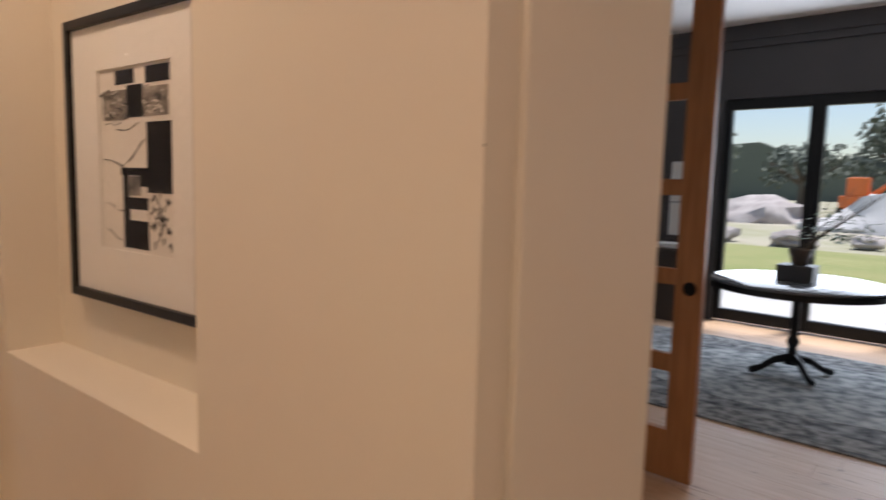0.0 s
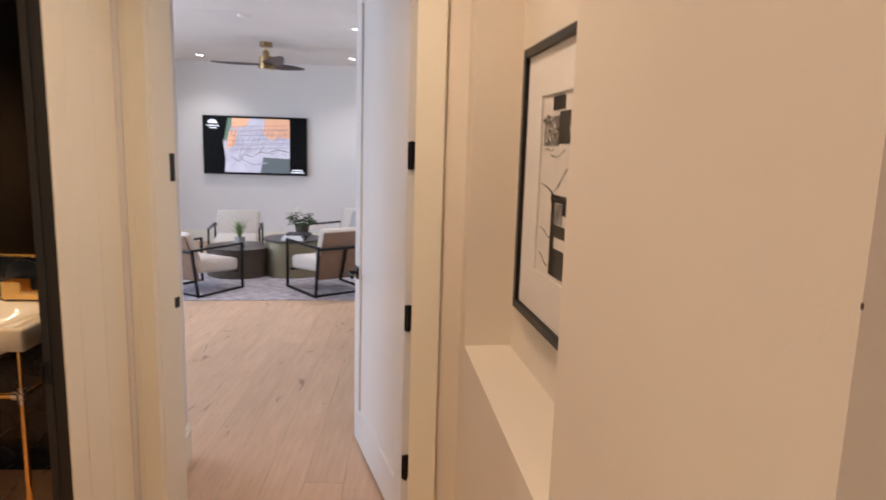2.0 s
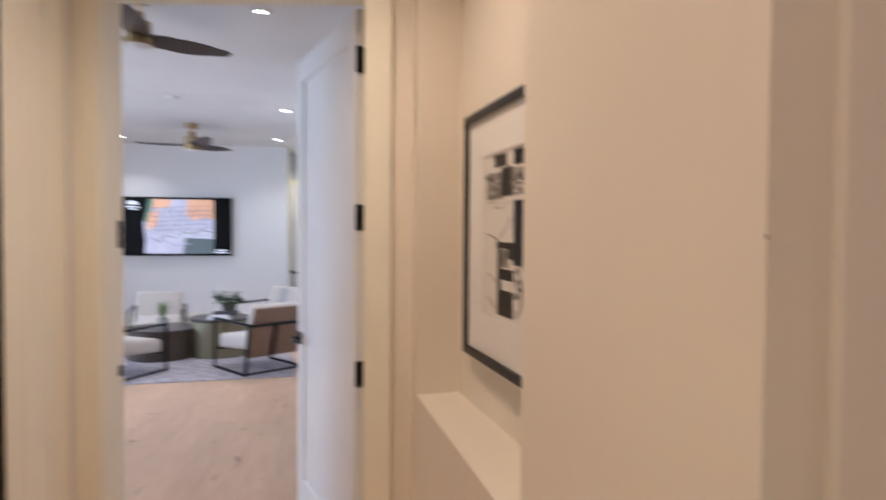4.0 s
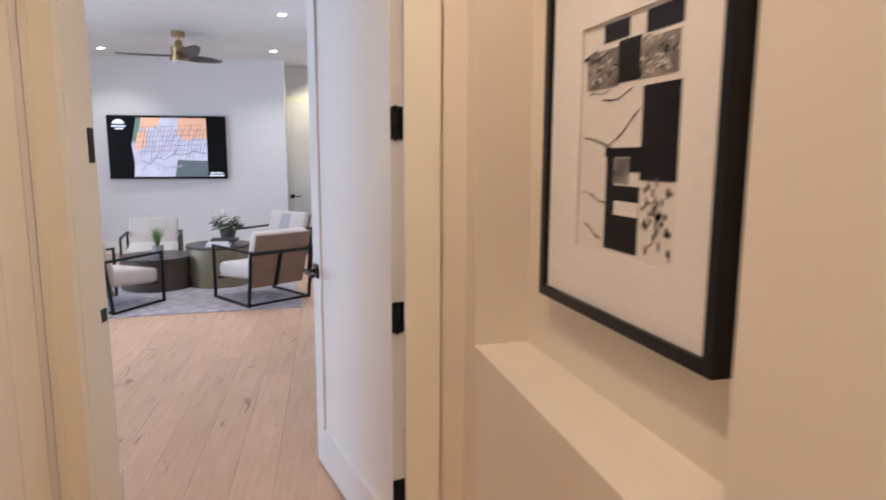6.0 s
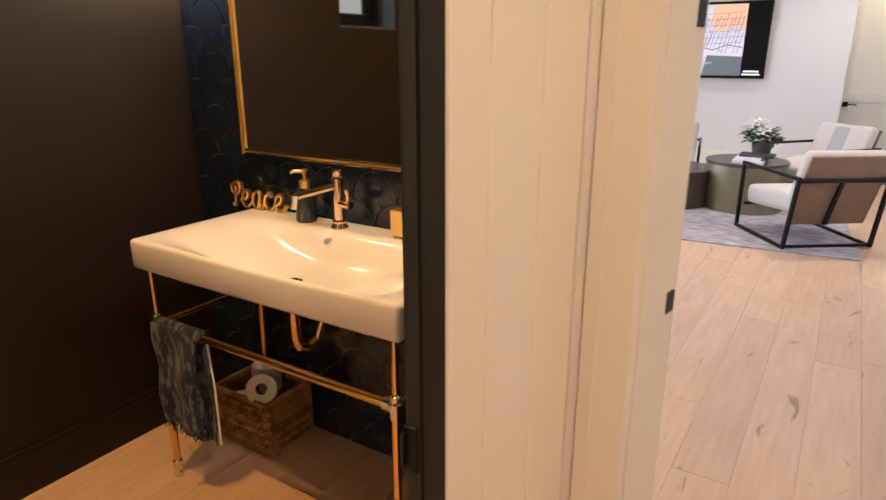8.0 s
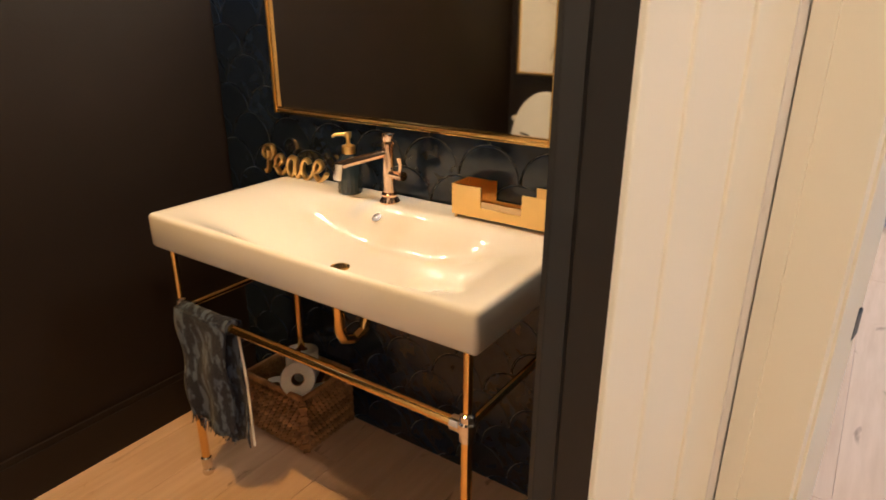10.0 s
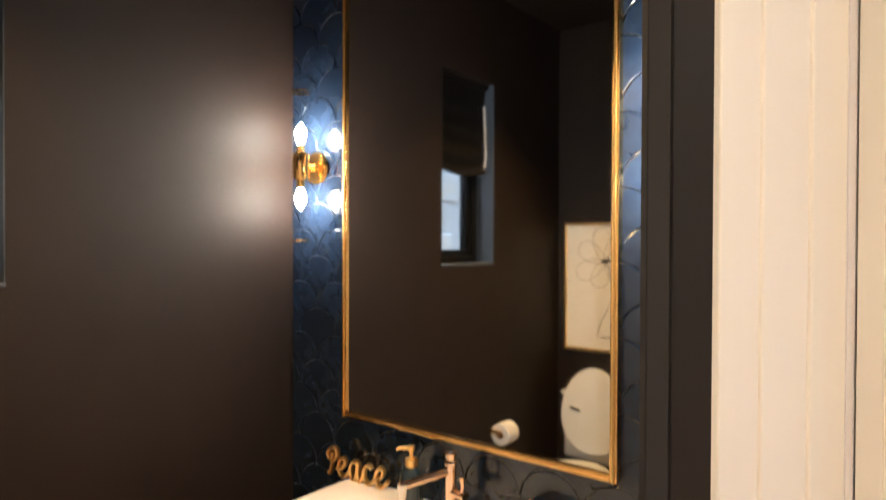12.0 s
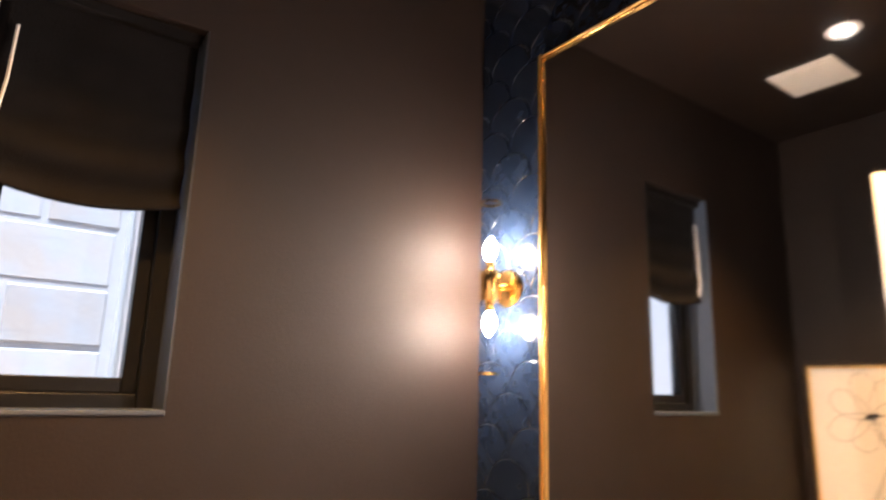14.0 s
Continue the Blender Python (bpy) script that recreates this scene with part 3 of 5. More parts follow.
ldoor = panel_door("door_lounge", 0.955, DOOR_TOP - 0.012, "white panelled door standing open into the lounge, black hinges and lever")
ldoor.matrix_basis = pose(-4.291, 0.4595, 0, 0, 0, 196.8)
for hz in (0.305, 0.937, 1.575, 2.21):
    hinge(ldoor, -0.004, 0.008, hz, 0.012, 0.105)
    part("hinge_leaf", box(-0.004, -0.022, hz - 0.052, 0.0015, 0.022, hz + 0.052, 0.002), BLACKM, ldoor, "matte black hinge leaf")
pdoor = panel_door("door_powder", 1.00, DOOR_TOP - 0.012, "white panelled door standing open into the powder room")
pdoor.matrix_basis = pose(PDOOR[1] - 0.004, SOUTH_BACK - 0.03, 0, 0, 0, 248.7)
rdoor = panel_door("door_recess", 0.76, 2.30, "cream panelled door, closed, in the recess", split=0.88, lever_z=0.79)
rdoor.matrix_basis = pose(RECESS, 0.35, 0, 0, 0, 270)
for hz in (0.3, 0.95, 1.6, 2.25):
    hinge(rdoor, 0.0, 0.03, hz, 0.03, 0.11)
structure("trim_recess_door", boxes((RECESS - 0.04, 0.352, 0, RECESS + 0.015, 0.43, 2.40), (RECESS - 0.04, -0.51, 0, RECESS + 0.015, -0.412, 2.40), (RECESS - 0.04, -0.412, 2.305, RECESS + 0.015, 0.352, 2.40)), TRIM, "white casing of the recess door", "trim")
# keeper plates
for kz, kh in ((0.95, 0.022), (1.50, 0.055)):
    solid("strike_plate", box(-0.003, -0.046, kz - kh, 0.004, -0.010, kz + kh, 0.003), BLACKM, "black keeper plate in the lounge door lining", "strike plate").matrix_basis = LFRAME
solid("strike_plate", boxes((-3.919, SOUTH_BACK + 0.001, 0.79, -3.911, SOUTH_BACK + 0.024, 0.87), (-3.911, SOUTH_BACK + 0.001, 0.80, -3.901, SOUTH_BACK + 0.006, 0.86), bevel=0.002),
      BLACKM, "black keeper plate in the powder room jamb", "strike plate")

# pocket door of fir with glass lights, half drawn out of the wall
pk = thing("door_pocket", "fir pocket door with a column of glass lights, half open", "door", kind="structure")
PX1, PY = -2.805, OFFICE + 0.07
part("stile", box(PX1 - 0.135, PY - 0.022, 0.01, PX1, PY + 0.022, 2.55, 0.003), FIR, pk)
part("stile", box(PX1 - 1.10, PY - 0.022, 0.01, PX1 - 0.97, PY + 0.022, 2.55, 0.003), FIR, pk)
rails = [(0.01, 0.26), (0.56, 0.65), (1.00, 1.08), (1.44, 1.52), (1.90, 1.98), (2.40, 2.55)]
for a, b in rails:
    part("rail", box(PX1 - 0.97, PY - 0.020, a, PX1 - 0.135, PY + 0.020, b, 0.003), FIR, pk)
for (a, b), (c, e) in zip(rails, rails[1:]):
    g = part("pane", box(PX1 - 0.97, PY - 0.004, b, PX1 - 0.135, PY + 0.004, c), GLASS, pk)
    g.visible_shadow = False
part("pull", shift(lathe([(0, -0.006), (0.03, -0.006), (0.034, 0), (0.03, 0.006), (0, 0.006)], 20), pose(PX1 - 0.06, PY - 0.026, 0.99, 90)), BLACKM, pk, "round black flush pull")

# office glazed doors
for i, (a, b) in enumerate(OW):
    w = thing("window_1" if i == 0 else "window_%d" % (i + 1), "black framed full-height glazed door with a grey daylight view", "window", kind="structure")
    y0, y1 = OFFICE_BACK + 0.02, OFFICE_BACK + 0.10
    for nm, bb in (("frame", (a - 0.07, y0, 0.02, a, y1, 2.45)), ("frame", (b, y0, 0.02, b + 0.07, y1, 2.45)), ("frame", (a, y0, 2.34, b, y1, 2.45)), ("frame", (a, y0, 0.02, b, y1, 0.14))):
        part(nm, box(*bb, 0.004), BLACKM, w)
    g = part("pane", box(a, y0 + 0.03, 0.14, b, y0 + 0.04, 2.34), GLASS, w)
    g.visible_shadow = False

# powder room window
w = thing("window_powder", "small black framed window, its reveal coloured a daylight blue", "window", kind="structure")
y0, y1 = PSOUTH - 0.19, PSOUTH - 0.11
for bb in ((WX0, y0, WZ0, WX0 + 0.042, y1, WZ1), (WX1 - 0.042, y0, WZ0, WX1, y1, WZ1), (WX0 + 0.042, y0, WZ0, WX1 - 0.042, y1, WZ0 + 0.045), (WX0 + 0.042, y0, WZ1 - 0.06, WX1 - 0.042, y1, WZ1)):
    part("frame", box(*bb, 0.004), BLACKM, w)
for bb in ((WX0 + 0.042, y0 + 0.02, WZ0 + 0.045, WX0 + 0.075, y1 - 0.015, WZ1 - 0.06), (WX1 - 0.075, y0 + 0.02, WZ0 + 0.045, WX1 - 0.042, y1 - 0.015, WZ1 - 0.06), (WX0 + 0.075, y0 + 0.02, WZ0 + 0.045, WX1 - 0.075, y1 - 0.015, WZ0 + 0.08)):
    part("sash", box(*bb, 0.003), BLACKM, w)
g = part("pane", box(WX0 + 0.075, y0 + 0.04, WZ0 + 0.08, WX1 - 0.075, y0 + 0.046, WZ1 - 0.06), GLASS, w)
g.visible_shadow = False
part("sill", box(WX0, y1, WZ0, WX1, PSOUTH + 0.004, WZ0 + 0.012, 0.003), REVEAL, w, "sill in the reveal's daylight blue")
for x in (WX0, WX1 - 0.004):
    part("reveal", box(x, y1, WZ0 + 0.012, x + 0.004, PSOUTH - 0.002, WZ1), REVEAL, w)

# black roman shade with sagging folds
sh = thing("roman_shade", "black fabric roman shade, half lowered, with sagging folds", "window shade")
nx, nz = 18, 40
verts, faces = [], []
for k in range(nz + 1):
    v = k / nz
    for i in range(nx + 1):
        u = i / nx
        sag = 0.03 * (1 - (2 * u - 1) ** 2) * v
        fold = 0.012 * math.sin(v * 26) * v + 0.02 * max(0, v - 0.75) * math.sin(u * 7 + 1)
        verts.append((WX0 + 0.012 + u * (WX1 - WX0 - 0.024), PSOUTH - 0.052 + fold, WZ1 - 0.005 - v * 0.455 - sag))
for k in range(nz):
    for i in range(nx):
        a = k * (nx + 1) + i
        faces.append((a, a + 1, a + nx + 2, a + nx + 1))
me = bpy.data.meshes.new("cloth")
me.from_pydata(verts, [], faces)
me.materials.append(SHADEF)
me.shade_smooth()
ob = new("cloth", me)
ob.parent = sh
ob.modifiers.new("thick", 'SOLIDIFY').thickness = 0.006
part("headrail", box(WX0 + 0.01, PSOUTH - 0.07, WZ1 - 0.03, WX1 - 0.01, PSOUTH - 0.03, WZ1, 0.004), SHADEF, sh)
part("cord", tube([(WX1 - 0.05, PSOUTH - 0.03, WZ1 - 0.12), (WX1 - 0.048, PSOUTH - 0.025, WZ1 - 0.25), (WX1 - 0.036, PSOUTH - 0.028, WZ1 - 0.38), (WX1 - 0.045, PSOUTH - 0.03, WZ1 - 0.44)], 0.004, 6), PLATE, sh, "pale pull cord")

# ---------------------------------------------------------------- hall: picture in the niche
pic = thing("framed_print", "black framed abstract ink print, white mat, hanging in the niche", "picture", at=NICHE)
PX0, PX1_, PZ0, PZ1, PYF = 0.194, 0.888, 1.111, 1.906, 0.122
fw = 0.026
part("frame", boxes((PX0, PYF, PZ0, PX0 + fw, NB, PZ1), (PX1_ - fw, PYF, PZ0, PX1_, NB, PZ1), (PX0 + fw, PYF, PZ0, PX1_ - fw, NB, PZ0 + fw), (PX0 + fw, PYF, PZ1 - fw, PX1_ - fw, NB, PZ1), bevel=0.002), BLACKM, pic, "thin black frame")
AX0, AX1, AZ0, AZ1 = 0.370, 0.750, 1.266, 1.757
MY = PYF + 0.014
part("mat_board", boxes((PX0 + fw, MY, PZ0 + fw, AX0, MY + 0.004, PZ1 - fw), (AX1, MY, PZ0 + fw, PX1_ - fw, MY + 0.004, PZ1 - fw), (AX0, MY, PZ0 + fw, AX1, MY + 0.004, AZ0), (AX0, MY, AZ1, AX1, MY + 0.004, PZ1 - fw)), MATB, pic, "white mat with a cut window")
part("sheet", box(AX0 - 0.01, MY + 0.006, AZ0 - 0.01, AX1 + 0.01, MY + 0.008, AZ1 + 0.01), PAPER, pic)
AW, AH = AX1 - AX0, AZ1 - AZ0


def ink(name, u0, v0, u1, v1, mat=INK, lift=0.0):
    part(name, box(AX0 + u0 * AW, MY + 0.0045 - lift, AZ0 + v0 * AH, AX0 + u1 * AW, MY + 0.006, AZ0 + v1 * AH), mat, pic)


for u0, v0, u1, v1 in ((0.24, 0.91, 0.50, 0.985), (0.66, 0.90, 0.96, 0.985), (0.40, 0.73, 0.62, 0.90), (0.66, 0.33, 0.97, 0.70), (0.30, 0.42, 0.68, 0.46), (0.32, 0.02, 0.66, 0.30), (0.32, 0.30, 0.40, 0.44), (0.56, 0.36, 0.70, 0.46)):
    ink("ink_block", u0, v0, u1, v1)
for u0, v0, u1, v1 in ((0.06, 0.72, 0.40, 0.88), (0.62, 0.73, 0.94, 0.88), (0.40, 0.31, 0.56, 0.415)):
    ink("ink_wash", u0, v0, u1, v1, INKGREY, 0.0005)
ink("paper_bar", 0.42, 0.175, 0.66, 0.235, PAPER, 0.001)
random.seed(5)
for u, v, du, dv in ((0.05, 0.50, 0.5, -0.06), (0.25, 0.66, 0.3, 0.03), (0.3, 0.46, 0.33, 0.14), (0.05, 0.25, 0.27, -0.02), (0.08, 0.10, 0.2, -0.035), (0.1, 0.69, 0.2, 0.02)):
    pts = [(AX0 + (u + du * s) * AW, MY + 0.0045, AZ0 + (v + dv * s + 0.012 * math.sin(s * 5 + u * 9)) * AH) for s in [k / 7 for k in range(8)]]
    part("ink_stroke", tube(pts, [0.0004 + 0.0011 * random.random() for _ in pts], 5), INK, pic)
for k in range(46):
    u, v = random.uniform(0.70, 0.95), random.uniform(0.02, 0.30)
    w, h = random.uniform(0.008, 0.03), random.uniform(0.01, 0.045)
    part("ink_fleck", tube([(AX0 + u * AW, MY + 0.0045, AZ0 + v * AH), (AX0 + (u + w * 0.3) * AW, MY + 0.0045, AZ0 + (v + h * 0.6) * AH), (AX0 + (u - w * 0.2) * AW, MY + 0.0045, AZ0 + (v + h) * AH)], [0.0008, 0.0030 * random.random() + 0.0012, 0.0008], 5), INK if k % 3 else INKGREY, pic)
for k in range(60):
    u, v = random.choice((random.uniform(0.06, 0.38), random.uniform(0.64, 0.94))), random.uniform(0.73, 0.88)
    w, h = random.uniform(-0.06, 0.06), random.uniform(-0.03, 0.03)
    part("ink_fleck", tube([(AX0 + u * AW, MY + 0.0042, AZ0 + v * AH), (AX0 + (u + w * 0.4) * AW, MY + 0.0042, AZ0 + (v + h) * AH), (AX0 + (u + w) * AW, MY + 0.0042, AZ0 + (v + h * 0.6) * AH)], [0.0008, 0.0034 * random.random() + 0.001, 0.0008], 5), INK if k % 2 else PAPER, pic)
g = part("glazing", box(PX0 + fw, PYF + 0.006, PZ0 + fw, PX1_ - fw, PYF + 0.008, PZ1 - fw), PICGLASS, pic, "clear picture glass")
g.visible_shadow = False


def can_light(x, y, z, r=0.055, group="recessed ceiling lights"):
    c = thing("recessed_light", "small round recessed ceiling light, lit", "ceiling light", group)
    part("trim_ring", lathe([(r * 0.75, z + 0.004), (r * 0.78, z - 0.004), (r + 0.012, z - 0.006), (r + 0.018, z)], 24, x, y), PLATE, c, "white trim ring", True)
    part("lens", lathe([(0, z - 0.001), (r * 0.75, z - 0.001), (r * 0.75, z + 0.003), (0, z + 0.003)], 24, x, y), CANGLOW, c, "glowing lens")


for cx, cy in HALL_CANS:
    can_light(cx, cy, LOW)
can_light(-3.63, -1.70, LOW, 0.042)
for cx, cy, cz in LOUNGE_CANS:
    can_light(cx, cy, cz, 0.06)

# ---------------------------------------------------------------- powder room
# console basin
SX0, SX1, SY0, SY1, SZ0, SZ1 = TILE + 0.012, -4.292, -2.060, -1.040, 0.772, 0.865


def basin_depth(x, y):
    u, v = (x - SX0) / (SX1 - SX0), (y - SY0) / (SY1 - SY0)

    def step(a, b, t):
        t = min(1, max(0, (t - a) / (b - a)))
        return t * t * (3 - 2 * t)
    return 0.085 * step(0.17, 0.40, u) * step(0.0, 0.22, 1 - u) * step(0.0, 0.50, v) * step(0.0, 0.34, 1 - v)


sink = thing("console_sink", "white porcelain console basin, wide shallow bowl, on a brass stand", "sink")
bm = bmesh.new()
nx, ny = 30, 56
R = 0.013
grid = []
for i in range(nx + 1):
    row = []
    for j in range(ny + 1):
        x, y = SX0 + (SX1 - R - SX0) * i / nx, SY0 + R + (SY1 - SY0 - 2 * R) * j / ny
        row.append(bm.verts.new((x, y, SZ1 - basin_depth(x, y))))
    grid.append(row)
for i in range(nx):
    for j in range(ny):
        bm.faces.new((grid[i][j], grid[i + 1][j], grid[i + 1][j + 1], grid[i][j + 1]))
rim = [(v, (0, -1)) for v in [grid[i][0] for i in range(nx + 1)]] + [(grid[nx][0], (s, -math.sqrt(1 - s * s))) for s in (0.5, 0.87)]
rim += [(v, (1, 0)) for v in [grid[nx][j] for j in range(ny + 1)]] + [(grid[nx][ny], (math.sqrt(1 - s * s), s)) for s in (0.5, 0.87)]
rim += [(v, (0, 1)) for v in [grid[i][ny] for i in range(nx, -1, -1)]]
last = [v for v, _ in rim]
for k in range(1, 7):
    a_ = math.pi / 2 * min(k, 4) / 4
    lift = {5: SZ0 + 0.008, 6: SZ0}.get(k)
    grow = R * math.sin(a_) - (0.006 if k == 6 else 0)
    ring = []
    for v, (nx_, ny_) in rim:
        ring.append(bm.verts.new((v.co.x + nx_ * grow, v.co.y + ny_ * grow, lift if lift else v.co.z - R * (1 - math.cos(a_)))))
    for q in range(len(ring) - 1):
        f = list(dict.fromkeys((last[q], ring[q], ring[q + 1], last[q + 1])))
        bm.faces.new(f)
    last = ring
bm.faces.new(last)
part("basin", bm, CERAM, sink, "glossy white porcelain basin", True)
part("underside", box(SX0 + 0.03, SY0 + 0.12, 0.735, SX1 - 0.05, SY1 - 0.12, SZ0 + 0.002, 0.02, 3), CERAM, sink)
part("overflow", shift(lathe([(0, 0), (0.012, 0), (0.014, 0.003), (0.010, 0.003), (0.009, 0.001), (0, 0.001)], 18), pose(-4.668, -1.59, SZ1 - basin_depth(-4.668, -1.59) + 0.003, 0, 34)), CHROME, sink, "overflow ring")
DZ = SZ1 - basin_depth(-4.455, -1.530)
part("drain", lathe([(0, DZ + 0.006), (0.014, DZ + 0.006), (0.017, DZ + 0.004), (0.024, DZ + 0.003), (0.025, DZ - 0.004)], 22, -4.455, -1.530), BRASS, sink, "brass drain")
LEGX, LEGB, LEGY0, LEGY1, RZ = -4.338, TILE + 0.055, -2.040, -1.087, 0.575
for lx in (LEGX, LEGB):
    for ly in (LEGY0, LEGY1):
        leg = part("leg", lathe([(0, 0.012), (0.0125, 0.012), (0.0125, RZ - 0.02), (0.010, RZ - 0.02), (0.010, SZ0 + 0.001), (0, SZ0 + 0.001)], 16, lx, ly), BRASS, sink, "", True)
        part("foot", lathe([(0, 0), (0.016, 0), (0.018, 0.008), (0.013, 0.02), (0.016, 0.03), (0.016, 0.06), (0.0125, 0.064)], 16, lx, ly), CHROME, leg, "polished foot", True)
        part("joint", lathe([(0.0125, RZ - 0.035), (0.017, RZ - 0.032), (0.017, RZ - 0.012), (0.021, RZ - 0.008), (0.021, RZ + 0.012), (0.016, RZ + 0.016), (0.016, RZ + 0.030), (0.010, RZ + 0.034)], 16, lx, ly), CHROME, leg, "polished connector", True)
part("rail", tube([(LEGX, LEGY0, RZ), (LEGX, LEGY1, RZ)], 0.0125, 14), BRASS, sink, "", True)
for ly in (LEGY0, LEGY1):
    part("rail", tube([(LEGX, ly, RZ), (LEGB, ly, RZ)], 0.010, 12), BRASS, sink, "", True)
for ly, s in ((LEGY0, 1), (LEGY1, -1)):
    part("collar", tube([(LEGX, ly + s * 0.012, RZ), (LEGX, ly + s * 0.035, RZ)], 0.018, 14), CHROME, sink, "polished rail collar", True)
part("trap", tube([(-4.53, -1.62, 0.745), (-4.53, -1.62, 0.55), (-4.545, -1.62, 0.515), (-4.58, -1.615, 0.500), (-4.615, -1.61, 0.515), (-4.63, -1.61, 0.55), (-4.65, -1.605, 0.60), (TILE + 0.02, -1.60, 0.61)], 0.016, 12), BRASS, sink, "brass bottle trap", True)
part("trap_nut", lathe([(0.016, 0.66), (0.023, 0.662), (0.023, 0.69), (0.016, 0.692)], 14, -4.53, -1.62), BRASS, sink, "", True)

# faucet
fx, fy, fz = -4.735, -1.598, SZ1 - 0.003
fc = thing("faucet", "polished rose gold single-lever faucet with a long spout", "faucet")
part("base", lathe([(0, fz), (0.027, fz), (0.029, fz + 0.006), (0.024, fz + 0.014), (0.021, fz + 0.02), (0.023, fz + 0.026), (0.018, fz + 0.032)], 24, fx, fy), ROSE, fc, "", True)
part("body", lathe([(0.0165, fz + 0.03), (0.0165, fz + 0.155), (0.019, fz + 0.158), (0.019, fz + 0.166), (0.013, fz + 0.172), (0.016, fz + 0.182), (0.016, fz + 0.192), (0, fz + 0.195)], 24, fx, fy), ROSE, fc, "", True)
part("spout", tube([(fx, fy, fz + 0.142), (fx + 0.10, fy - 0.055, fz + 0.125), (fx + 0.128, fy - 0.070, fz + 0.118)], 0.0115, 14), ROSE, fc, "", True)
part("nozzle", tube([(fx + 0.124, fy - 0.068, fz + 0.125), (fx + 0.128, fy - 0.070, fz + 0.082)], [0.015, 0.011], 14), CHROME, fc, "", True)
part("valve", tube([(fx, fy, fz + 0.085), (fx + 0.01, fy + 0.058, fz + 0.085)], 0.013, 14), ROSE, fc, "", True)
part("handle", tube([(fx + 0.01, fy + 0.045, fz + 0.09), (fx + 0.012, fy + 0.05, fz + 0.115), (fx + 0.012, fy + 0.046, fz + 0.135)], [0.005, 0.005, 0.008], 10), ROSE, fc, "", True)

# soap bottle with pump
bx, by, bz = -4.745, -1.752, SZ1 - 0.003
sb = thing("soap_dispenser", "ribbed dark glass soap bottle with a gold pump", "soap dispenser")
bm = bmesh.new()
prof = [(0, 0), (0.030, 0), (0.034, 0.006), (0.034, 0.088), (0.030, 0.104), (0.018, 0.114), (0.015, 0.12), (0, 0.12)]
rings = []
for r, z in prof:
    rings.append([bm.verts.new((bx + (r * (1 + (0.045 if k % 2 and 0.005 < z < 0.09 else 0))) * math.cos(2 * math.pi * k / 40), by + (r * (1 + (0.045 if k % 2 and 0.005 < z < 0.09 else 0))) * math.sin(2 * math.pi * k / 40), bz + z)) for k in range(40)] if r else [bm.verts.new((bx, by, bz + z))])
for a, b in zip(rings, rings[1:]):
    for k in range(40):
        f = list(dict.fromkeys([a[k % len(a)], a[(k + 1) % 40 % len(a)], b[(k + 1) % 40 % len(b)], b[k % len(b)]]))
        if len(f) > 2:
            bm.faces.new(f)
part("bottle", bm, SAGE, sb, "ribbed dark glass bottle", True)
part("collar", lathe([(0.016, bz + 0.117), (0.019, bz + 0.118), (0.019, bz + 0.140), (0.010, bz + 0.143), (0.006, bz + 0.146), (0.006, bz + 0.165)], 20, bx, by), GOLD, sb, "gold screw collar", True)
part("pump", lathe([(0, bz + 0.163), (0.010, bz + 0.163), (0.011, bz + 0.178), (0, bz + 0.180)], 16, bx, by), GOLD, sb, "gold pump head", True)
part("spout", tube([(bx, by, bz + 0.172), (bx + 0.022, by - 0.026, bz + 0.172), (bx + 0.028, by - 0.034, bz + 0.166)], [0.006, 0.005, 0.004], 10), GOLD, sb, "", True)

# gold script word standing on the rim, letter by letter
sign = thing("peace_sign", "gold cut-out script word sign reading Peace on the basin rim", "sign", at=pose(TILE + 0.050, -2.135, SZ1 - 0.001, 90, 0, 93))


def script(points, x0, scale):
    """Smooth flat stroke through the points, standing on the base line."""
    pts = [points[0]] + points + [points[-1]]
    out = []
    for p0, p1, p2, p3 in zip(pts, pts[1:], pts[2:], pts[3:]):
        for s in range(5):
            t = s / 5
            out.append(tuple(0.5 * (2 * p1[k] + (p2[k] - p0[k]) * t + (2 * p0[k] - 5 * p1[k] + 4 * p2[k] - p3[k]) * t * t + (3 * p1[k] - p0[k] - 3 * p2[k] + p3[k]) * t ** 3) for k in (0, 1)))
    out.append(points[-1])
    bm = tube([(x0 + u * scale, 0.006 + v * scale, 0) for u, v in out], 0.0072, 8)
    for v in bm.verts:
        v.co.z *= 1.5
    return bm


E_ = [(-0.1, 0.35), (0.35, 0.5), (0.55, 0.8), (0.35, 1.0), (0.08, 0.7), (0.08, 0.25), (0.32, 0.0), (0.62, 0.12), (0.85, 0.4)]
A_ = [(0.62, 0.82), (0.38, 1.0), (0.10, 0.7), (0.10, 0.22), (0.32, 0.0), (0.52, 0.25), (0.64, 0.95), (0.62, 0.25), (0.75, 0.0), (0.98, 0.35)]
C_ = [(0.60, 0.78), (0.40, 1.0), (0.10, 0.7), (0.08, 0.25), (0.32, 0.0), (0.62, 0.10), (0.88, 0.38)]
P_ = [(0.05, 0.25), (0.2, 0.0), (0.38, 0.4), (0.5, 1.3), (0.58, 2.0), (0.5, 1.4), (0.15, 1.35), (-0.05, 1.85), (0.35, 2.35), (0.95, 2.35), (1.15, 1.85), (0.9, 1.35), (0.55, 1.2)]
x_ = 0.0
for nm, pts_, adv, sc_ in (("letter_p", P_, 1.25, 0.036), ("letter_e", E_, 0.86, 0.060), ("letter_a", A_, 0.98, 0.060), ("letter_c", C_, 0.86, 0.060), ("letter_e", E_, 0.9, 0.060)):
    part(nm, script(pts_, x_, sc_), GOLD, sign, "", True)
    x_ += adv * sc_

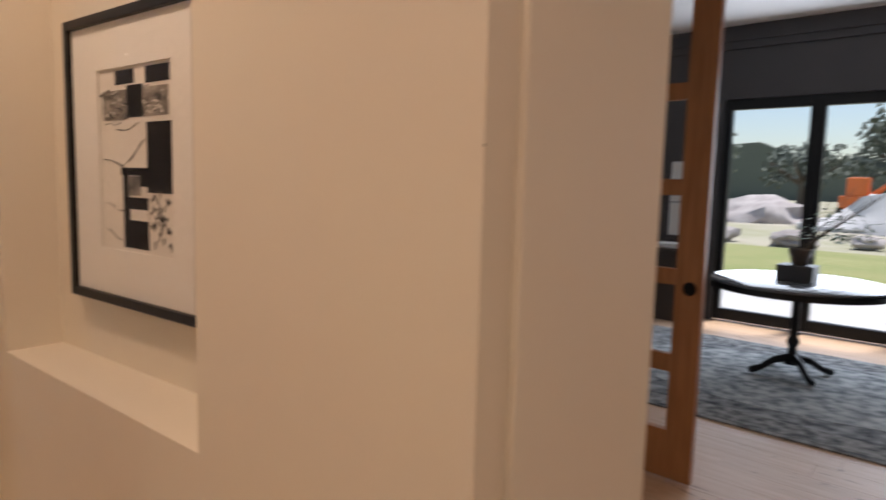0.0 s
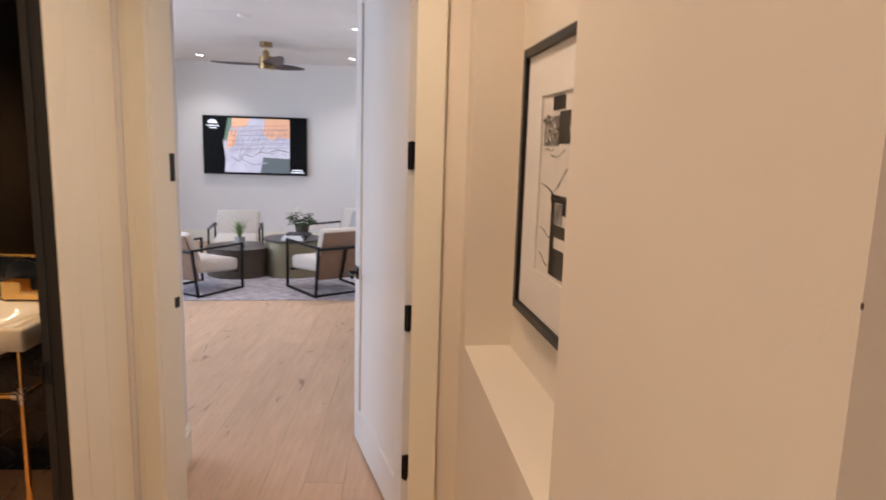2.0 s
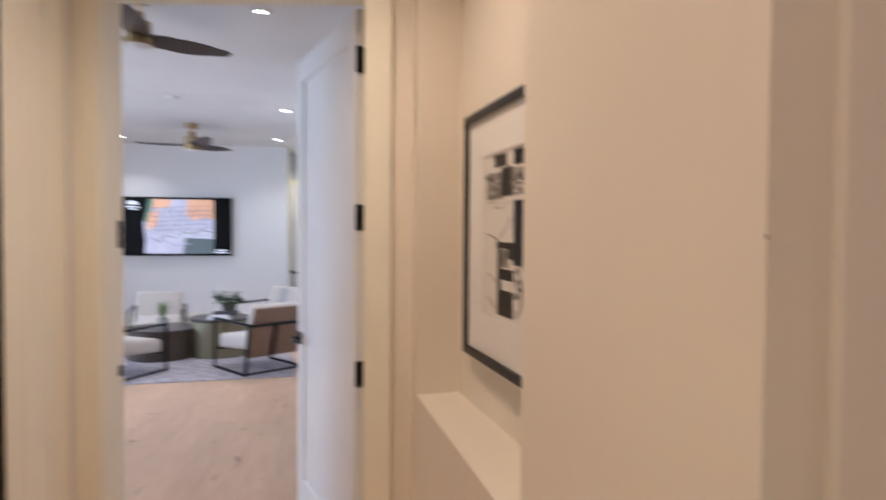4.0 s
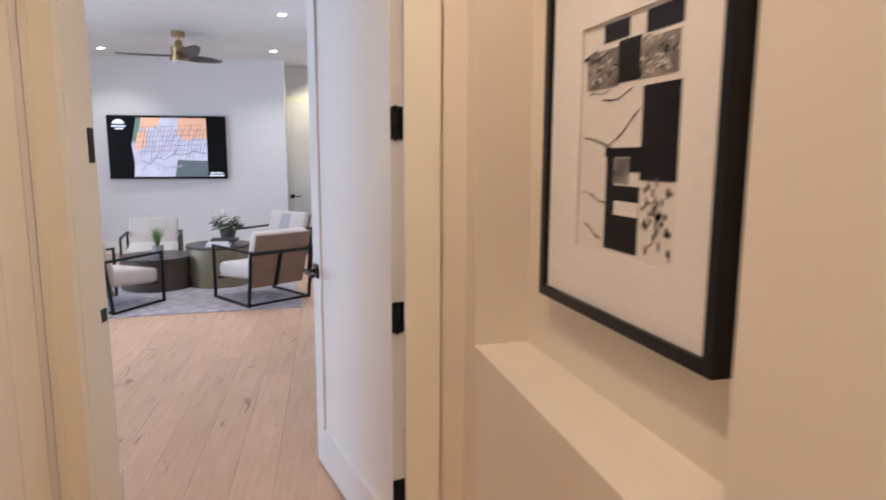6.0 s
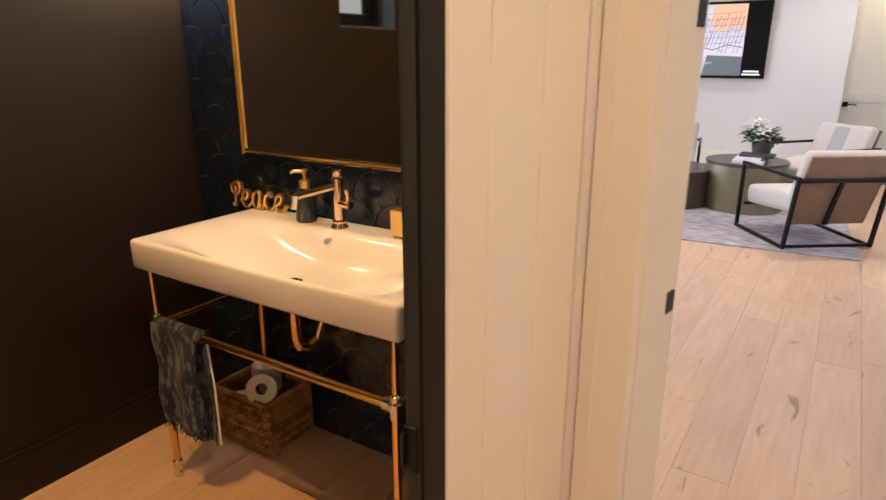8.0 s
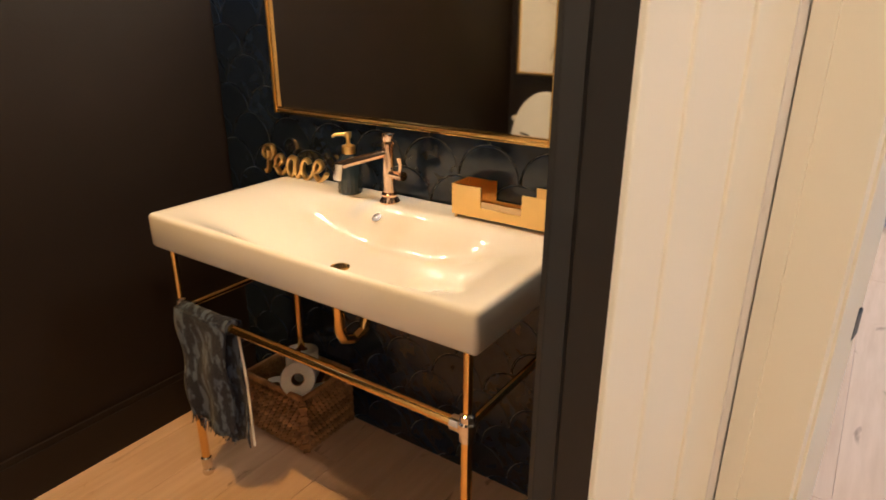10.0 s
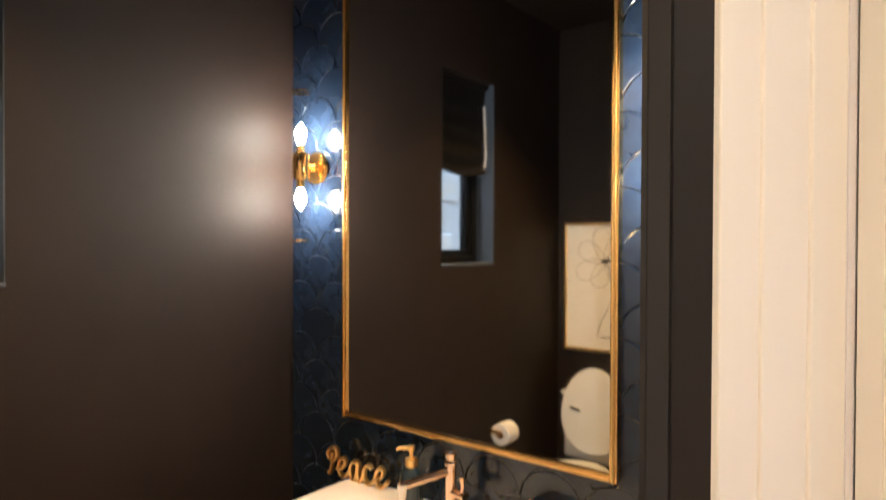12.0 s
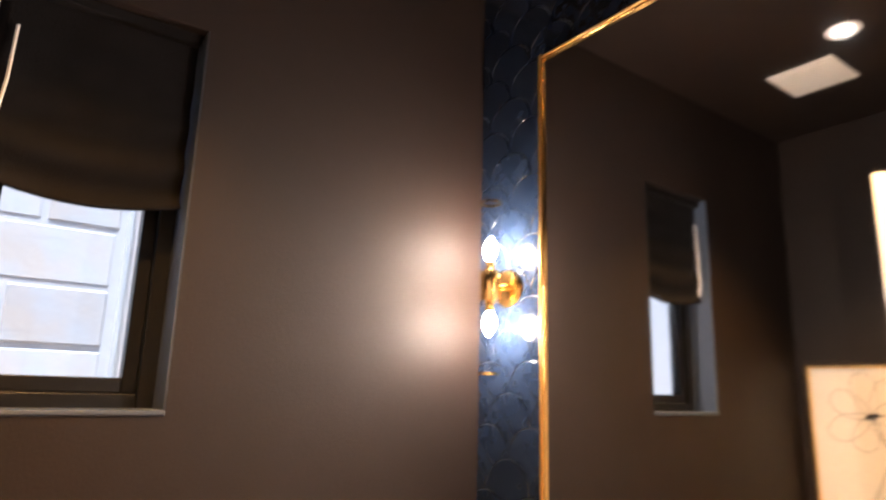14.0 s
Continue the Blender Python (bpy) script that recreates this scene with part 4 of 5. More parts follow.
# gold napkin caddy
tx0, tx1, ty0, ty1, tz = TILE + 0.010, TILE + 0.088, -1.385, -1.101, SZ1 + 0.010
ct = thing("guest_towel_caddy", "gold sheet-metal guest towel caddy with cut-down sides on ball feet", "caddy")
for nm, px in (("front_panel", tx1), ("back_panel", tx0)):
    c0, c1 = ty0 + 0.085, ty1 - 0.085
    o = [(ty0, tz), (ty1, tz), (ty1, tz + 0.078), (c1, tz + 0.078), (c1, tz + 0.026), (c0, tz + 0.026), (c0, tz + 0.078), (ty0, tz + 0.078)]
    part(nm, prism(o, 'x', px - 0.0015, px + 0.0015), GOLD, ct)
for yy in (ty0, ty1):
    part("end_panel", box(tx0, yy - 0.0012, tz, tx1, yy + 0.0012, tz + 0.078), GOLD, ct)
part("floor", box(tx0, ty0, tz - 0.001, tx1, ty1, tz + 0.002), GOLD, ct)
for xx in (tx0 + 0.006, tx1 - 0.006):
    for yy in (ty0 + 0.008, ty1 - 0.008):
        part("foot", lathe([(0, SZ1 - 0.004), (0.004, SZ1 - 0.002), (0.0055, SZ1 + 0.003), (0.004, SZ1 + 0.008), (0, SZ1 + 0.0095)], 10, xx, yy), GOLD, ct, "", True)
for k in range(5):
    solid("guest_towel", box(tx0 + 0.012, ty0 + 0.02, tz + 0.003 + k * 0.0035, tx1 - 0.008, ty1 - 0.02, tz + 0.006 + k * 0.0035, 0.001), GOLD if k % 2 else KRAFT, "folded paper guest towel in the gold caddy", "paper towel", "guest towels")

# wall mirror
mr = thing("wall_mirror", "tall mirror in a thin double-lined brass frame", "mirror")
MY0, MY1, MZ0, MZ1, MX = -2.104, -1.138, 1.058, 2.592, TILE + 0.024
f2 = 0.020
for bb in ((MY0, MZ0, MY0 + f2, MZ1), (MY1 - f2, MZ0, MY1, MZ1), (MY0 + f2, MZ0, MY1 - f2, MZ0 + f2), (MY0 + f2, MZ1 - f2, MY1 - f2, MZ1)):
    fr = part("frame", box(TILE + 0.001, bb[0], bb[1], MX, bb[2], bb[3], 0.002), BRASS, mr)
    cy, cz = (bb[0] + bb[2]) / 2, (bb[1] + bb[3]) / 2
    part("inner_bead", box(MX - 0.002, max(bb[0], cy - 0.003) if bb[2] - bb[0] < 0.1 else bb[0], max(bb[1], cz - 0.003) if bb[3] - bb[1] < 0.1 else bb[1], MX + 0.004,
                           min(bb[2], cy + 0.003) if bb[2] - bb[0] < 0.1 else bb[2], min(bb[3], cz + 0.003) if bb[3] - bb[1] < 0.1 else bb[3], 0.001), GOLD, fr)
part("mirror_glass", box(TILE + 0.002, MY0 + f2, MZ0 + f2, MX - 0.008, MY1 - f2, MZ1 - f2), MIRROR, mr, "silvered mirror glass")


def sconce(y):
    s = thing("wall_sconce", "brass wall sconce with a clear glass tube and two lit bulbs", "wall lamp", "sconces beside the mirror")
    cx, z = -4.735, 1.897
    part("backplate", shift(lathe([(0, 0), (0.056, 0), (0.058, 0.006), (0.052, 0.014), (0.03, 0.018), (0, 0.018)], 28), pose(TILE + 0.004, y, z, 0, 90)), BRASS, s, "round brass backplate", True)
    part("arm", tube([(TILE + 0.02, y, z), (cx, y, z)], 0.010, 12), BRASS, s)
    part("body", lathe([(0, z - 0.045), (0.026, z - 0.045), (0.029, z - 0.040), (0.029, z + 0.040), (0.026, z + 0.045), (0, z + 0.045)], 24, cx, y), BRASS, s, "brass centre drum", True)
    for sg in (-1, 1):
        part("socket", lathe([(0.012, z + sg * 0.044), (0.014, z + sg * 0.048), (0.014, z + sg * 0.068), (0.010, z + sg * 0.074)], 16, cx, y), BRASS, s, "", True)
        b = part("bulb", lathe([(0.008, z + sg * 0.072), (0.015, z + sg * 0.085), (0.021, z + sg * 0.105), (0.018, z + sg * 0.125), (0.006, z + sg * 0.145), (0, z + sg * 0.150)], 16, cx, y), BULB, s, "lit candle bulb", True)
        b.visible_shadow = False
        part("rim", lathe([(0.029, z + sg * 0.248), (0.032, z + sg * 0.248), (0.032, z + sg * 0.256), (0.029, z + sg * 0.256), (0.029, z + sg * 0.248)], 28, cx, y), BRASS, s, "thin brass rim", True)
    g = part("glass_tube", lathe([(0.0302, z - 0.25), (0.0302, z + 0.25)], 28, cx, y), GLASS, s, "clear glass tube", True)
    g.visible_shadow = False


sconce(-2.247)
sconce(-0.990)

# ceiling vent
vn = thing("ceiling_vent", "square white ventilation grille", "vent")
part("frame", boxes((-3.49, -2.06, LOW - 0.012, -3.23, -1.80, LOW - 0.001), bevel=0.004), PLATE, vn)
for k in range(9):
    part("slat", box(-3.468, -2.04 + k * 0.0255, LOW - 0.018, -3.252, -2.028 + k * 0.0255, LOW - 0.011, 0.002), PLATE, vn)

# towel with fringe over the front rail
tw = thing("hand_towel", "indigo fringed hand towel with a pale palm print", "towel")


def cloth(name, y0, y1, x, top, bottom, wave, seed):
    bm = bmesh.new()
    n, mrows = 22, 20
    vs = []
    for k in range(mrows + 1):
        v = k / mrows
        r = []
        for i in range(n + 1):
            u = i / n
            narrow = 1 - 0.10 * math.sin(v * 2.2)
            yy = (y0 + y1) / 2 + (u - 0.5) * (y1 - y0) * narrow
            xx = x + wave * math.sin(u * 9 + seed + v) * (0.3 + v) + 0.006 * math.sin(v * 11 + u * 4)
            r.append(bm.verts.new((xx, yy, top + (bottom - top) * v + 0.008 * math.sin(u * 13 + seed) * (v > 0.95))))
        vs.append(r)
    for a, b in zip(vs, vs[1:]):
        for i in range(n):
            bm.faces.new((a[i], a[i + 1], b[i + 1], b[i]))
    o = part(name, bm, TOWEL, tw, "", True)
    o.modifiers.new("thick", 'SOLIDIFY').thickness = 0.005
    return o


cloth("front_fall", -2.035, -1.835, LEGX + 0.020, RZ + 0.014, 0.235, 0.010, 1.0)
cloth("back_fall", -2.025, -1.815, LEGX - 0.022, RZ + 0.014, 0.185, 0.009, 3.0)
part("fold_over", tube([(LEGX, -2.04, RZ + 0.003), (LEGX, -1.825, RZ + 0.003)], 0.0215, 12), TOWEL, tw, "", True)
part("hem", tube([(LEGX - 0.015, -1.823, RZ), (LEGX - 0.020, -1.815, 0.40), (LEGX - 0.015, -1.810, 0.195)], 0.0035, 6), PLATE, tw, "pale hem")
bm = bmesh.new()
random.seed(8)
for k in range(46):
    yy = -2.035 + k * 0.0045
    tube([(LEGX + 0.022, yy, 0.242), (LEGX + 0.024 + random.uniform(-0.008, 0.008), yy + random.uniform(-0.006, 0.006), 0.242 - random.uniform(0.018, 0.04))], 0.0016, 4, bm)
part("fringe", bm, TOWEL, tw)

# wicker basket with rolls
bk = thing("wicker_basket", "rectangular woven water-hyacinth basket filled with toilet rolls", "basket")
bx0, bx1, by0, by1, bh = TILE + 0.006, -4.572, -2.145, -1.845, 0.200


def weave(across, lo, hi, axis):
    rows_, n = 11, 26
    for r in range(rows_):
        z = 0.010 + r * (bh - 0.02) / (rows_ - 1)
        pts = []
        for k in range(n + 1):
            t = lo + (hi - lo) * k / n
            off = 0.0045 * (1 if (k + r) % 2 else -1)
            pts.append((across + off, t, z) if axis == 'x' else (t, across + off, z))
        part("strand", tube(pts, 0.0098, 6), WICKER, bk, "", True)


for across, lo, hi, axis in ((bx1 - 0.012, by0, by1, 'x'), (bx0 + 0.014, by0, by1, 'x'), (by1 - 0.012, bx0, bx1, 'y'), (by0 + 0.012, bx0, bx1, 'y')):
    weave(across, lo, hi, axis)
part("rim", tube([(bx0 + 0.012, by0 + 0.012, bh), (bx1 - 0.012, by0 + 0.012, bh), (bx1 - 0.012, by1 - 0.012, bh), (bx0 + 0.012, by1 - 0.012, bh)], 0.012, 8, closed=True), WICKER, bk, "", True)
part("base", box(bx0 + 0.01, by0 + 0.01, 0.002, bx1 - 0.01, by1 - 0.01, 0.014), WICKER, bk)


def roll(m, label="white toilet roll in the basket"):
    t = thing("toilet_roll", label, "toilet paper", "toilet rolls", at=m)
    part("tissue", lathe([(0.021, -0.05), (0.053, -0.05), (0.056, -0.047), (0.056, 0.047), (0.053, 0.05), (0.021, 0.05)], 32), TISSUE, t, "", True)
    part("core", lathe([(0.021, -0.05), (0.021, 0.05), (0.019, 0.05), (0.019, -0.05), (0.021, -0.05)], 24), WICKER, t, "brown cardboard core", True)
    return t


bcx = (bx0 + bx1) / 2
roll(look((-4.645, -1.935, 0.222), (-3.4, -0.75, 1.05)), "white toilet roll lying tilted on top of the basket")
roll(pose(bcx - 0.05, -2.02, 0.205, 4, -6, 0), "white toilet roll standing in the basket")
roll(pose(bcx + 0.03, -2.075, 0.085, 0, 8, 0))
roll(pose(bcx - 0.05, -1.92, 0.080, 0, -8, 0))

# toilet, print and roll holder, seen in the mirror
TY = -2.06
tl = thing("toilet", "white porcelain toilet with the lid up", "toilet")
part("tank", box(PEAST - 0.19, TY - 0.19, 0.40, PEAST - 0.01, TY + 0.19, 0.76, 0.025, 3), CERAM, tl, "", True)
part("tank_lid", box(PEAST - 0.20, TY - 0.20, 0.76, PEAST - 0.005, TY + 0.20, 0.79, 0.01, 2), CERAM, tl, "", True)
o = [(0.235 * math.cos(a) * (1.15 if math.cos(a) < 0 else 0.9), 0.185 * math.sin(a)) for a in [2 * math.pi * k / 36 for k in range(36)]]
bm = bmesh.new()
rings = []
for s, z, dx in ((0.55, 0.0, 0.05), (0.50, 0.10, 0.05), (0.62, 0.22, 0.03), (0.92, 0.34, 0.0), (1.0, 0.39, 0.0), (0.80, 0.395, 0.0), (0.66, 0.28, 0.0), (0.3, 0.2, 0.0)):
    rings.append([bm.verts.new((PEAST - 0.44 + dx + u * s, TY + v * s, z)) for u, v in o])
for a, b in zip(rings, rings[1:]):
    for k in range(36):
        bm.faces.new((a[k], a[(k + 1) % 36], b[(k + 1) % 36], b[k]))
bm.faces.new(rings[0]); bm.faces.new(rings[-1])
part("bowl", bm, CERAM, tl, "", True)
bm = bmesh.new()
ra = [[bm.verts.new((PEAST - 0.44 + u * s, TY + v * s, z)) for u, v in o] for s, z in ((1.02, 0.395), (1.02, 0.415), (0.68, 0.415), (0.68, 0.395))]
for a, b in zip(ra, ra[1:] + ra[:1]):
    for k in range(36):
        bm.faces.new((a[k], a[(k + 1) % 36], b[(k + 1) % 36], b[k]))
part("seat", bm, PLATE, tl, "", True)
lid = prism([(v * 1.02, 0.225 - u) for u, v in o], 'x', -0.012, 0.012)
bmesh.ops.bevel(lid, geom=[e for e in lid.edges if abs(e.verts[0].co.x - e.verts[1].co.x) < 1e-4], offset=0.006, segments=2, affect='EDGES')
part("lid", shift(lid, pose(PEAST - 0.225, TY, 0.44, 0, 6)), PLATE, tl, "raised white lid", True)
part("flush_lever", tube([(PEAST - 0.19, TY - 0.13, 0.70), (PEAST - 0.21, TY - 0.13, 0.70), (PEAST - 0.215, TY - 0.07, 0.69)], 0.007, 8), CHROME, tl)

bp = thing("botanical_print", "ink flower drawing in a thin carved gold frame", "picture")
b0, b1, c0, c1 = -2.33, -1.78, 1.0, 1.76
part("sheet", box(PEAST - 0.018, b0 + 0.012, c0 + 0.012, PEAST - 0.014, b1 - 0.012, c1 - 0.012), PAPER, bp, "cream drawing paper")
for bb in ((b0, c0, b0 + 0.014, c1), (b1 - 0.014, c0, b1, c1), (b0 + 0.014, c0, b1 - 0.014, c0 + 0.014), (b0 + 0.014, c1 - 0.014, b1 - 0.014, c1)):
    part("frame", box(PEAST - 0.028, bb[0], bb[1], PEAST - 0.001, bb[2], bb[3], 0.004), GOLD, bp)
fcx, fcy = -2.07, 1.53
for k, (ang, ln) in enumerate(((10, 0.17), (55, 0.2), (100, 0.2), (150, 0.19), (205, 0.2), (250, 0.16), (320, 0.15))):
    pts = []
    for s in range(13):
        a = math.pi * 2 * s / 12
        u, v = ln * (1 - math.cos(a)) / 2, 0.055 * math.sin(a) * (1 - 0.3 * math.cos(a))
        ca, sa = math.cos(radians(ang)), math.sin(radians(ang))
        pts.append((PEAST - 0.0185, fcx + u * ca - v * sa, fcy + u * sa + v * ca))
    part("petal_line", tube(pts, 0.0011, 4), INK, bp)
part("stem_line", tube([(PEAST - 0.0185, fcx + 0.05 * math.sin(s * 0.5), fcy - s * 0.049) for s in range(10)], 0.0022, 5), INK, bp)
part("flower_centre", tube([(PEAST - 0.0185, fcx - 0.02, fcy), (PEAST - 0.0185, fcx + 0.03, fcy + 0.01)], 0.011, 6), INK, bp)
part("ground_line", tube([(PEAST - 0.0185, fcx - 0.03, 1.085), (PEAST - 0.0185, fcx + 0.10, 1.09)], 0.003, 5), INK, bp)
hl = thing("toilet_roll_holder", "brass toilet roll holder on the wall with a white roll", "toilet roll holder")
part("post", tube([(-3.52, PSOUTH, 0.66), (-3.52, PSOUTH + 0.07, 0.66)], 0.008, 10), BRASS, hl)
part("bar", tube([(-3.53, PSOUTH + 0.07, 0.66), (-3.40, PSOUTH + 0.07, 0.66)], 0.006, 10), BRASS, hl)
roll(pose(-3.46, PSOUTH + 0.07, 0.645, 0, 90), "white toilet roll on a wall holder")

# ---------------------------------------------------------------- lounge
rug = solid("lounge_rug", box(-2.62, -2.55, 0.0, 0, 0, 0.010, 0.004), material("faded_grey_rug", (0.50, 0.46, 0.47), 0.95, 0, (0.22, 0.20, 0.24), 9, 0.9, 0.6, 150, stretch=(3, 1, 1)),
            "faded grey and ivory distressed rug under the chairs", "rug")
rug.matrix_basis = pose(-8.40, -0.04, 0, 0, 0, 5)


def lounge_chair(m, striped=False):
    """Faces +x; black square-bar frame with leaning back legs, cream cushions, tan back panel."""
    c = thing("lounge_chair", "cream lounge chair with a grey striped back, black metal sled frame" if striped else "cream upholstered lounge chair, black metal sled frame, tan back",
              "chair", "chairs round the drum tables", at=m @ Matrix.Scale(0.92, 4))
    hw, fr, bk, ah = 0.37, 0.40, -0.36, 0.60
    for s in (-1, 1):
        y = s * hw
        bm = boxes((bk, y - 0.014, 0.0, fr, y + 0.014, 0.026), (fr - 0.028, y - 0.014, 0.026, fr, y + 0.014, ah - 0.026), (bk - 0.08, y - 0.014, ah - 0.026, fr, y + 0.014, ah), bevel=0.002)
        prism([(bk, 0.0), (bk + 0.028, 0.0), (bk - 0.052, ah - 0.01), (bk - 0.080, ah - 0.01)], 'y', y - 0.014, y + 0.014, bm)
        part("side_frame", bm, BLACKM, c)
    part("cross_bar", box(bk + 0.03, -hw, 0.0, bk + 0.054, hw, 0.024, 0.002), BLACKM, c)
    part("cross_bar", box(fr - 0.10, -hw, 0.22, fr - 0.076, hw, 0.244, 0.002), BLACKM, c)
    part("back_bar", box(bk - 0.085, -hw, 0.555, bk - 0.060, hw, 0.585, 0.002), BLACKM, c)
    part("back_strut", shift(box(-0.012, -0.016, 0, 0.012, 0.016, 0.40), pose(bk + 0.055, 0.02, 0.19, 0, -19)), BLACKM, c)
    part("seat", shift(box(-0.31, -0.33, -0.085, 0.37, 0.33, 0.085, 0.045, 3), pose(0, 0, 0.345, 0, 5)), FABRIC, c, "cream seat cushion", True)
    part("backrest", shift(box(-0.05, -0.33, 0, 0.065, 0.33, 0.52, 0.045, 3), pose(-0.25, 0, 0.30, 0, -19)), FABRIC, c, "cream back cushion", True)
    part("back_panel", shift(box(-0.072, -0.328, -0.10, -0.048, 0.328, 0.515, 0.010), pose(-0.25, 0, 0.30, 0, -19)), LEATHER, c, "tan back panel")
    if striped:
        part("stripe", shift(box(0.0645, -0.10, 0.05, 0.068, 0.08, 0.48), pose(-0.25, 0, 0.30, 0, -19)), STRIPE, c, "grey centre stripe")
    return c


ch = lounge_chair(pose(-8.87, -0.45, 0.010, 0, 0, 216))
for x, y, turn in ((-8.74, -1.85, 150), (-10.33, -1.87, 10)):
    copy_thing(ch, pose(x, y, 0.010, 0, 0, turn) @ Matrix.Scale(0.92, 4))
lounge_chair(pose(-10.34, -0.50, 0.010, 0, 0, 319), True)

dt = thing("drum_table", "tall aged brass drum table with a dark round top", "side table")
part("drum", lathe([(0, 0), (0.37, 0), (0.38, 0.008), (0.38, 0.46), (0, 0.46)], 48, -10.55, -1.28), DRUM, dt, "aged brass drum", True)
part("top", lathe([(0, 0.46), (0.385, 0.46), (0.39, 0.466), (0.39, 0.484), (0.384, 0.49), (0, 0.49)], 48, -10.55, -1.28), TOPD, dt, "dark brown top", True)
dt.matrix_basis = SEATS @ Matrix.Translation((0, 0, 0.011))
d2 = thing("drum_table", "low dark bronze drum table", "side table")
part("drum", lathe([(0, 0), (0.40, 0), (0.41, 0.008), (0.41, 0.36), (0, 0.36)], 48, -10.45, -1.98), DRUMD, d2, "dark bronze drum", True)
part("top", lathe([(0, 0.36), (0.415, 0.36), (0.42, 0.366), (0.42, 0.38), (0, 0.386)], 48, -10.45, -1.98), TOPD, d2, "", True)
d2.matrix_basis = SEATS @ Matrix.Translation((0, 0, 0.011))


def leafy(bm, cx, cy, cz, n, spread, size, seed, up=0.5):
    random.seed(seed)
    for _ in range(n):
        a, e = random.uniform(0, 2 * math.pi), random.uniform(0.1, 1.3)
        r = spread * random.random() ** 0.5
        p = Vector((cx + r * math.cos(a) * math.cos(e * up), cy + r * math.sin(a) * math.cos(e * up), cz + spread * 0.9 * math.sin(e) * random.random()))
        d = Vector((math.cos(a), math.sin(a), random.uniform(-0.5, 0.8))).normalized()
        s = d.cross(Vector((0, 0, 1))).normalized() * size * 0.32
        L = size * random.uniform(0.7, 1.2)
        v = [bm.verts.new(q) for q in (p, p + d * L * 0.5 + s, p + d * L - Vector((0, 0, L * 0.2)), p + d * L * 0.5 - s)]
        bm.faces.new(v)
    return bm


pl = thing("potted_plant", "white flowering plant with dark leaves in a tapered brown pot", "plant", at=SEATS)
part("pot", lathe([(0, 0.50), (0.065, 0.50), (0.07, 0.505), (0.10, 0.67), (0.103, 0.68), (0.092, 0.68), (0.085, 0.66), (0, 0.66)], 28, -10.60, -1.17), POT, pl, "tapered brown pot", True)
part("leaves", leafy(bmesh.new(), -10.60, -1.17, 0.70, 170, 0.15, 0.085, 3), LEAF, pl, "dark green leaves")
part("flowers", leafy(bmesh.new(), -10.58, -1.24, 0.80, 120, 0.15, 0.055, 4, 1.0), PETAL, pl, "white petals")
gp = thing("grass_pot", "spiky grass in a small grey concrete pot", "plant", at=SEATS)
part("pot", lathe([(0, 0.396), (0.06, 0.396), (0.063, 0.40), (0.068, 0.52), (0.058, 0.52), (0.055, 0.50), (0, 0.50)], 24, -10.35, -1.94), CONC, gp, "grey concrete pot", True)
bm = bmesh.new()
random.seed(6)
for _ in range(46):
    a, lean = random.uniform(0, 6.28), random.uniform(0.02, 0.13)
    h = random.uniform(0.14, 0.26)
    tube([(-10.35, -1.94, 0.50), (-10.35 + lean * 0.4 * math.cos(a), -1.94 + lean * 0.4 * math.sin(a), 0.50 + h * 0.6), (-10.35 + lean * math.cos(a), -1.94 + lean * math.sin(a), 0.50 + h)], [0.004, 0.0035, 0.0008], 4, bm)
part("blades", bm, GRASSL, gp, "green blades")
solid("book", box(-10.42, -1.38, 0.500, -10.24, -1.10, 0.535, 0.003), BOOKW, "white hardback book on the drum table", "book", "stacked books").matrix_basis = SEATS
solid("book", box(-10.43, -1.36, 0.535, -10.25, -1.13, 0.560, 0.003), BOOKW, "pale hardback book on the drum table", "book", "stacked books").matrix_basis = SEATS
solid("book", box(-10.47, -1.33, 0.560, -10.30, -1.02, 0.590, 0.003), BOOKD, "dark hardback book on top of the stack", "book", "stacked books").matrix_basis = SEATS
solid("wall_outlet", box(TVWALL, -1.74, 0.17, TVWALL + 0.008, -1.63, 0.26, 0.002), PLATE, "white double wall outlet with a red tag", "outlet")

# television with a lit landscape picture
tv = thing("television", "wide flat television on the wall showing a land parcel map", "television")
TY0, TY1, TZ0, TZ1, TX = -2.895, -1.252, 1.105, 2.025, TVWALL + 0.075
part("body", box(TVWALL + 0.01, TY0, TZ0, TX, TY1, TZ1, 0.006), SCREENB, tv, "thin black bezel")
EMIT = {}


def lit(key, c, strength=0.7):
    if key not in EMIT:
        EMIT[key] = glowing("screen_" + key, c, strength)
    return EMIT[key]


U, V = TY1 - TY0 - 0.03, TZ1 - TZ0 - 0.03


def on_screen(name, outline, mat, layer):
    part(name, prism([(TY0 + 0.015 + u * U, TZ0 + 0.015 + v * V) for u, v in outline], 'x', TX + 0.0004 * layer, TX + 0.0004 * (layer + 1)), mat, tv)


random.seed(11)
parcels = material("screen_parcels", (0.70, 0.66, 0.80), 0.8, 0, (0.56, 0.52, 0.68), 5, 0.6)
pb = parcels.node_tree.nodes["Principled BSDF"]
shown = pb.inputs["Base Color"].links[0]
parcels.node_tree.links.new(shown.from_socket, pb.inputs["Emission Color"])
parcels.node_tree.links.remove(shown)
pb.inputs["Base Color"].default_value = (0.02, 0.02, 0.02, 1)
pb.inputs["Emission Strength"].default_value = 0.85
on_screen("map_sheet", [(0.20, 0.02), (0.84, 0.02), (0.84, 0.98), (0.27, 0.98), (0.24, 0.80), (0.19, 0.55), (0.21, 0.25)], parcels, 0)
on_screen("edge_wood", [(0.20, 0.62), (0.24, 0.98), (0.29, 0.98), (0.22, 0.55)], lit("wood", (0.10, 0.17, 0.12)), 1)
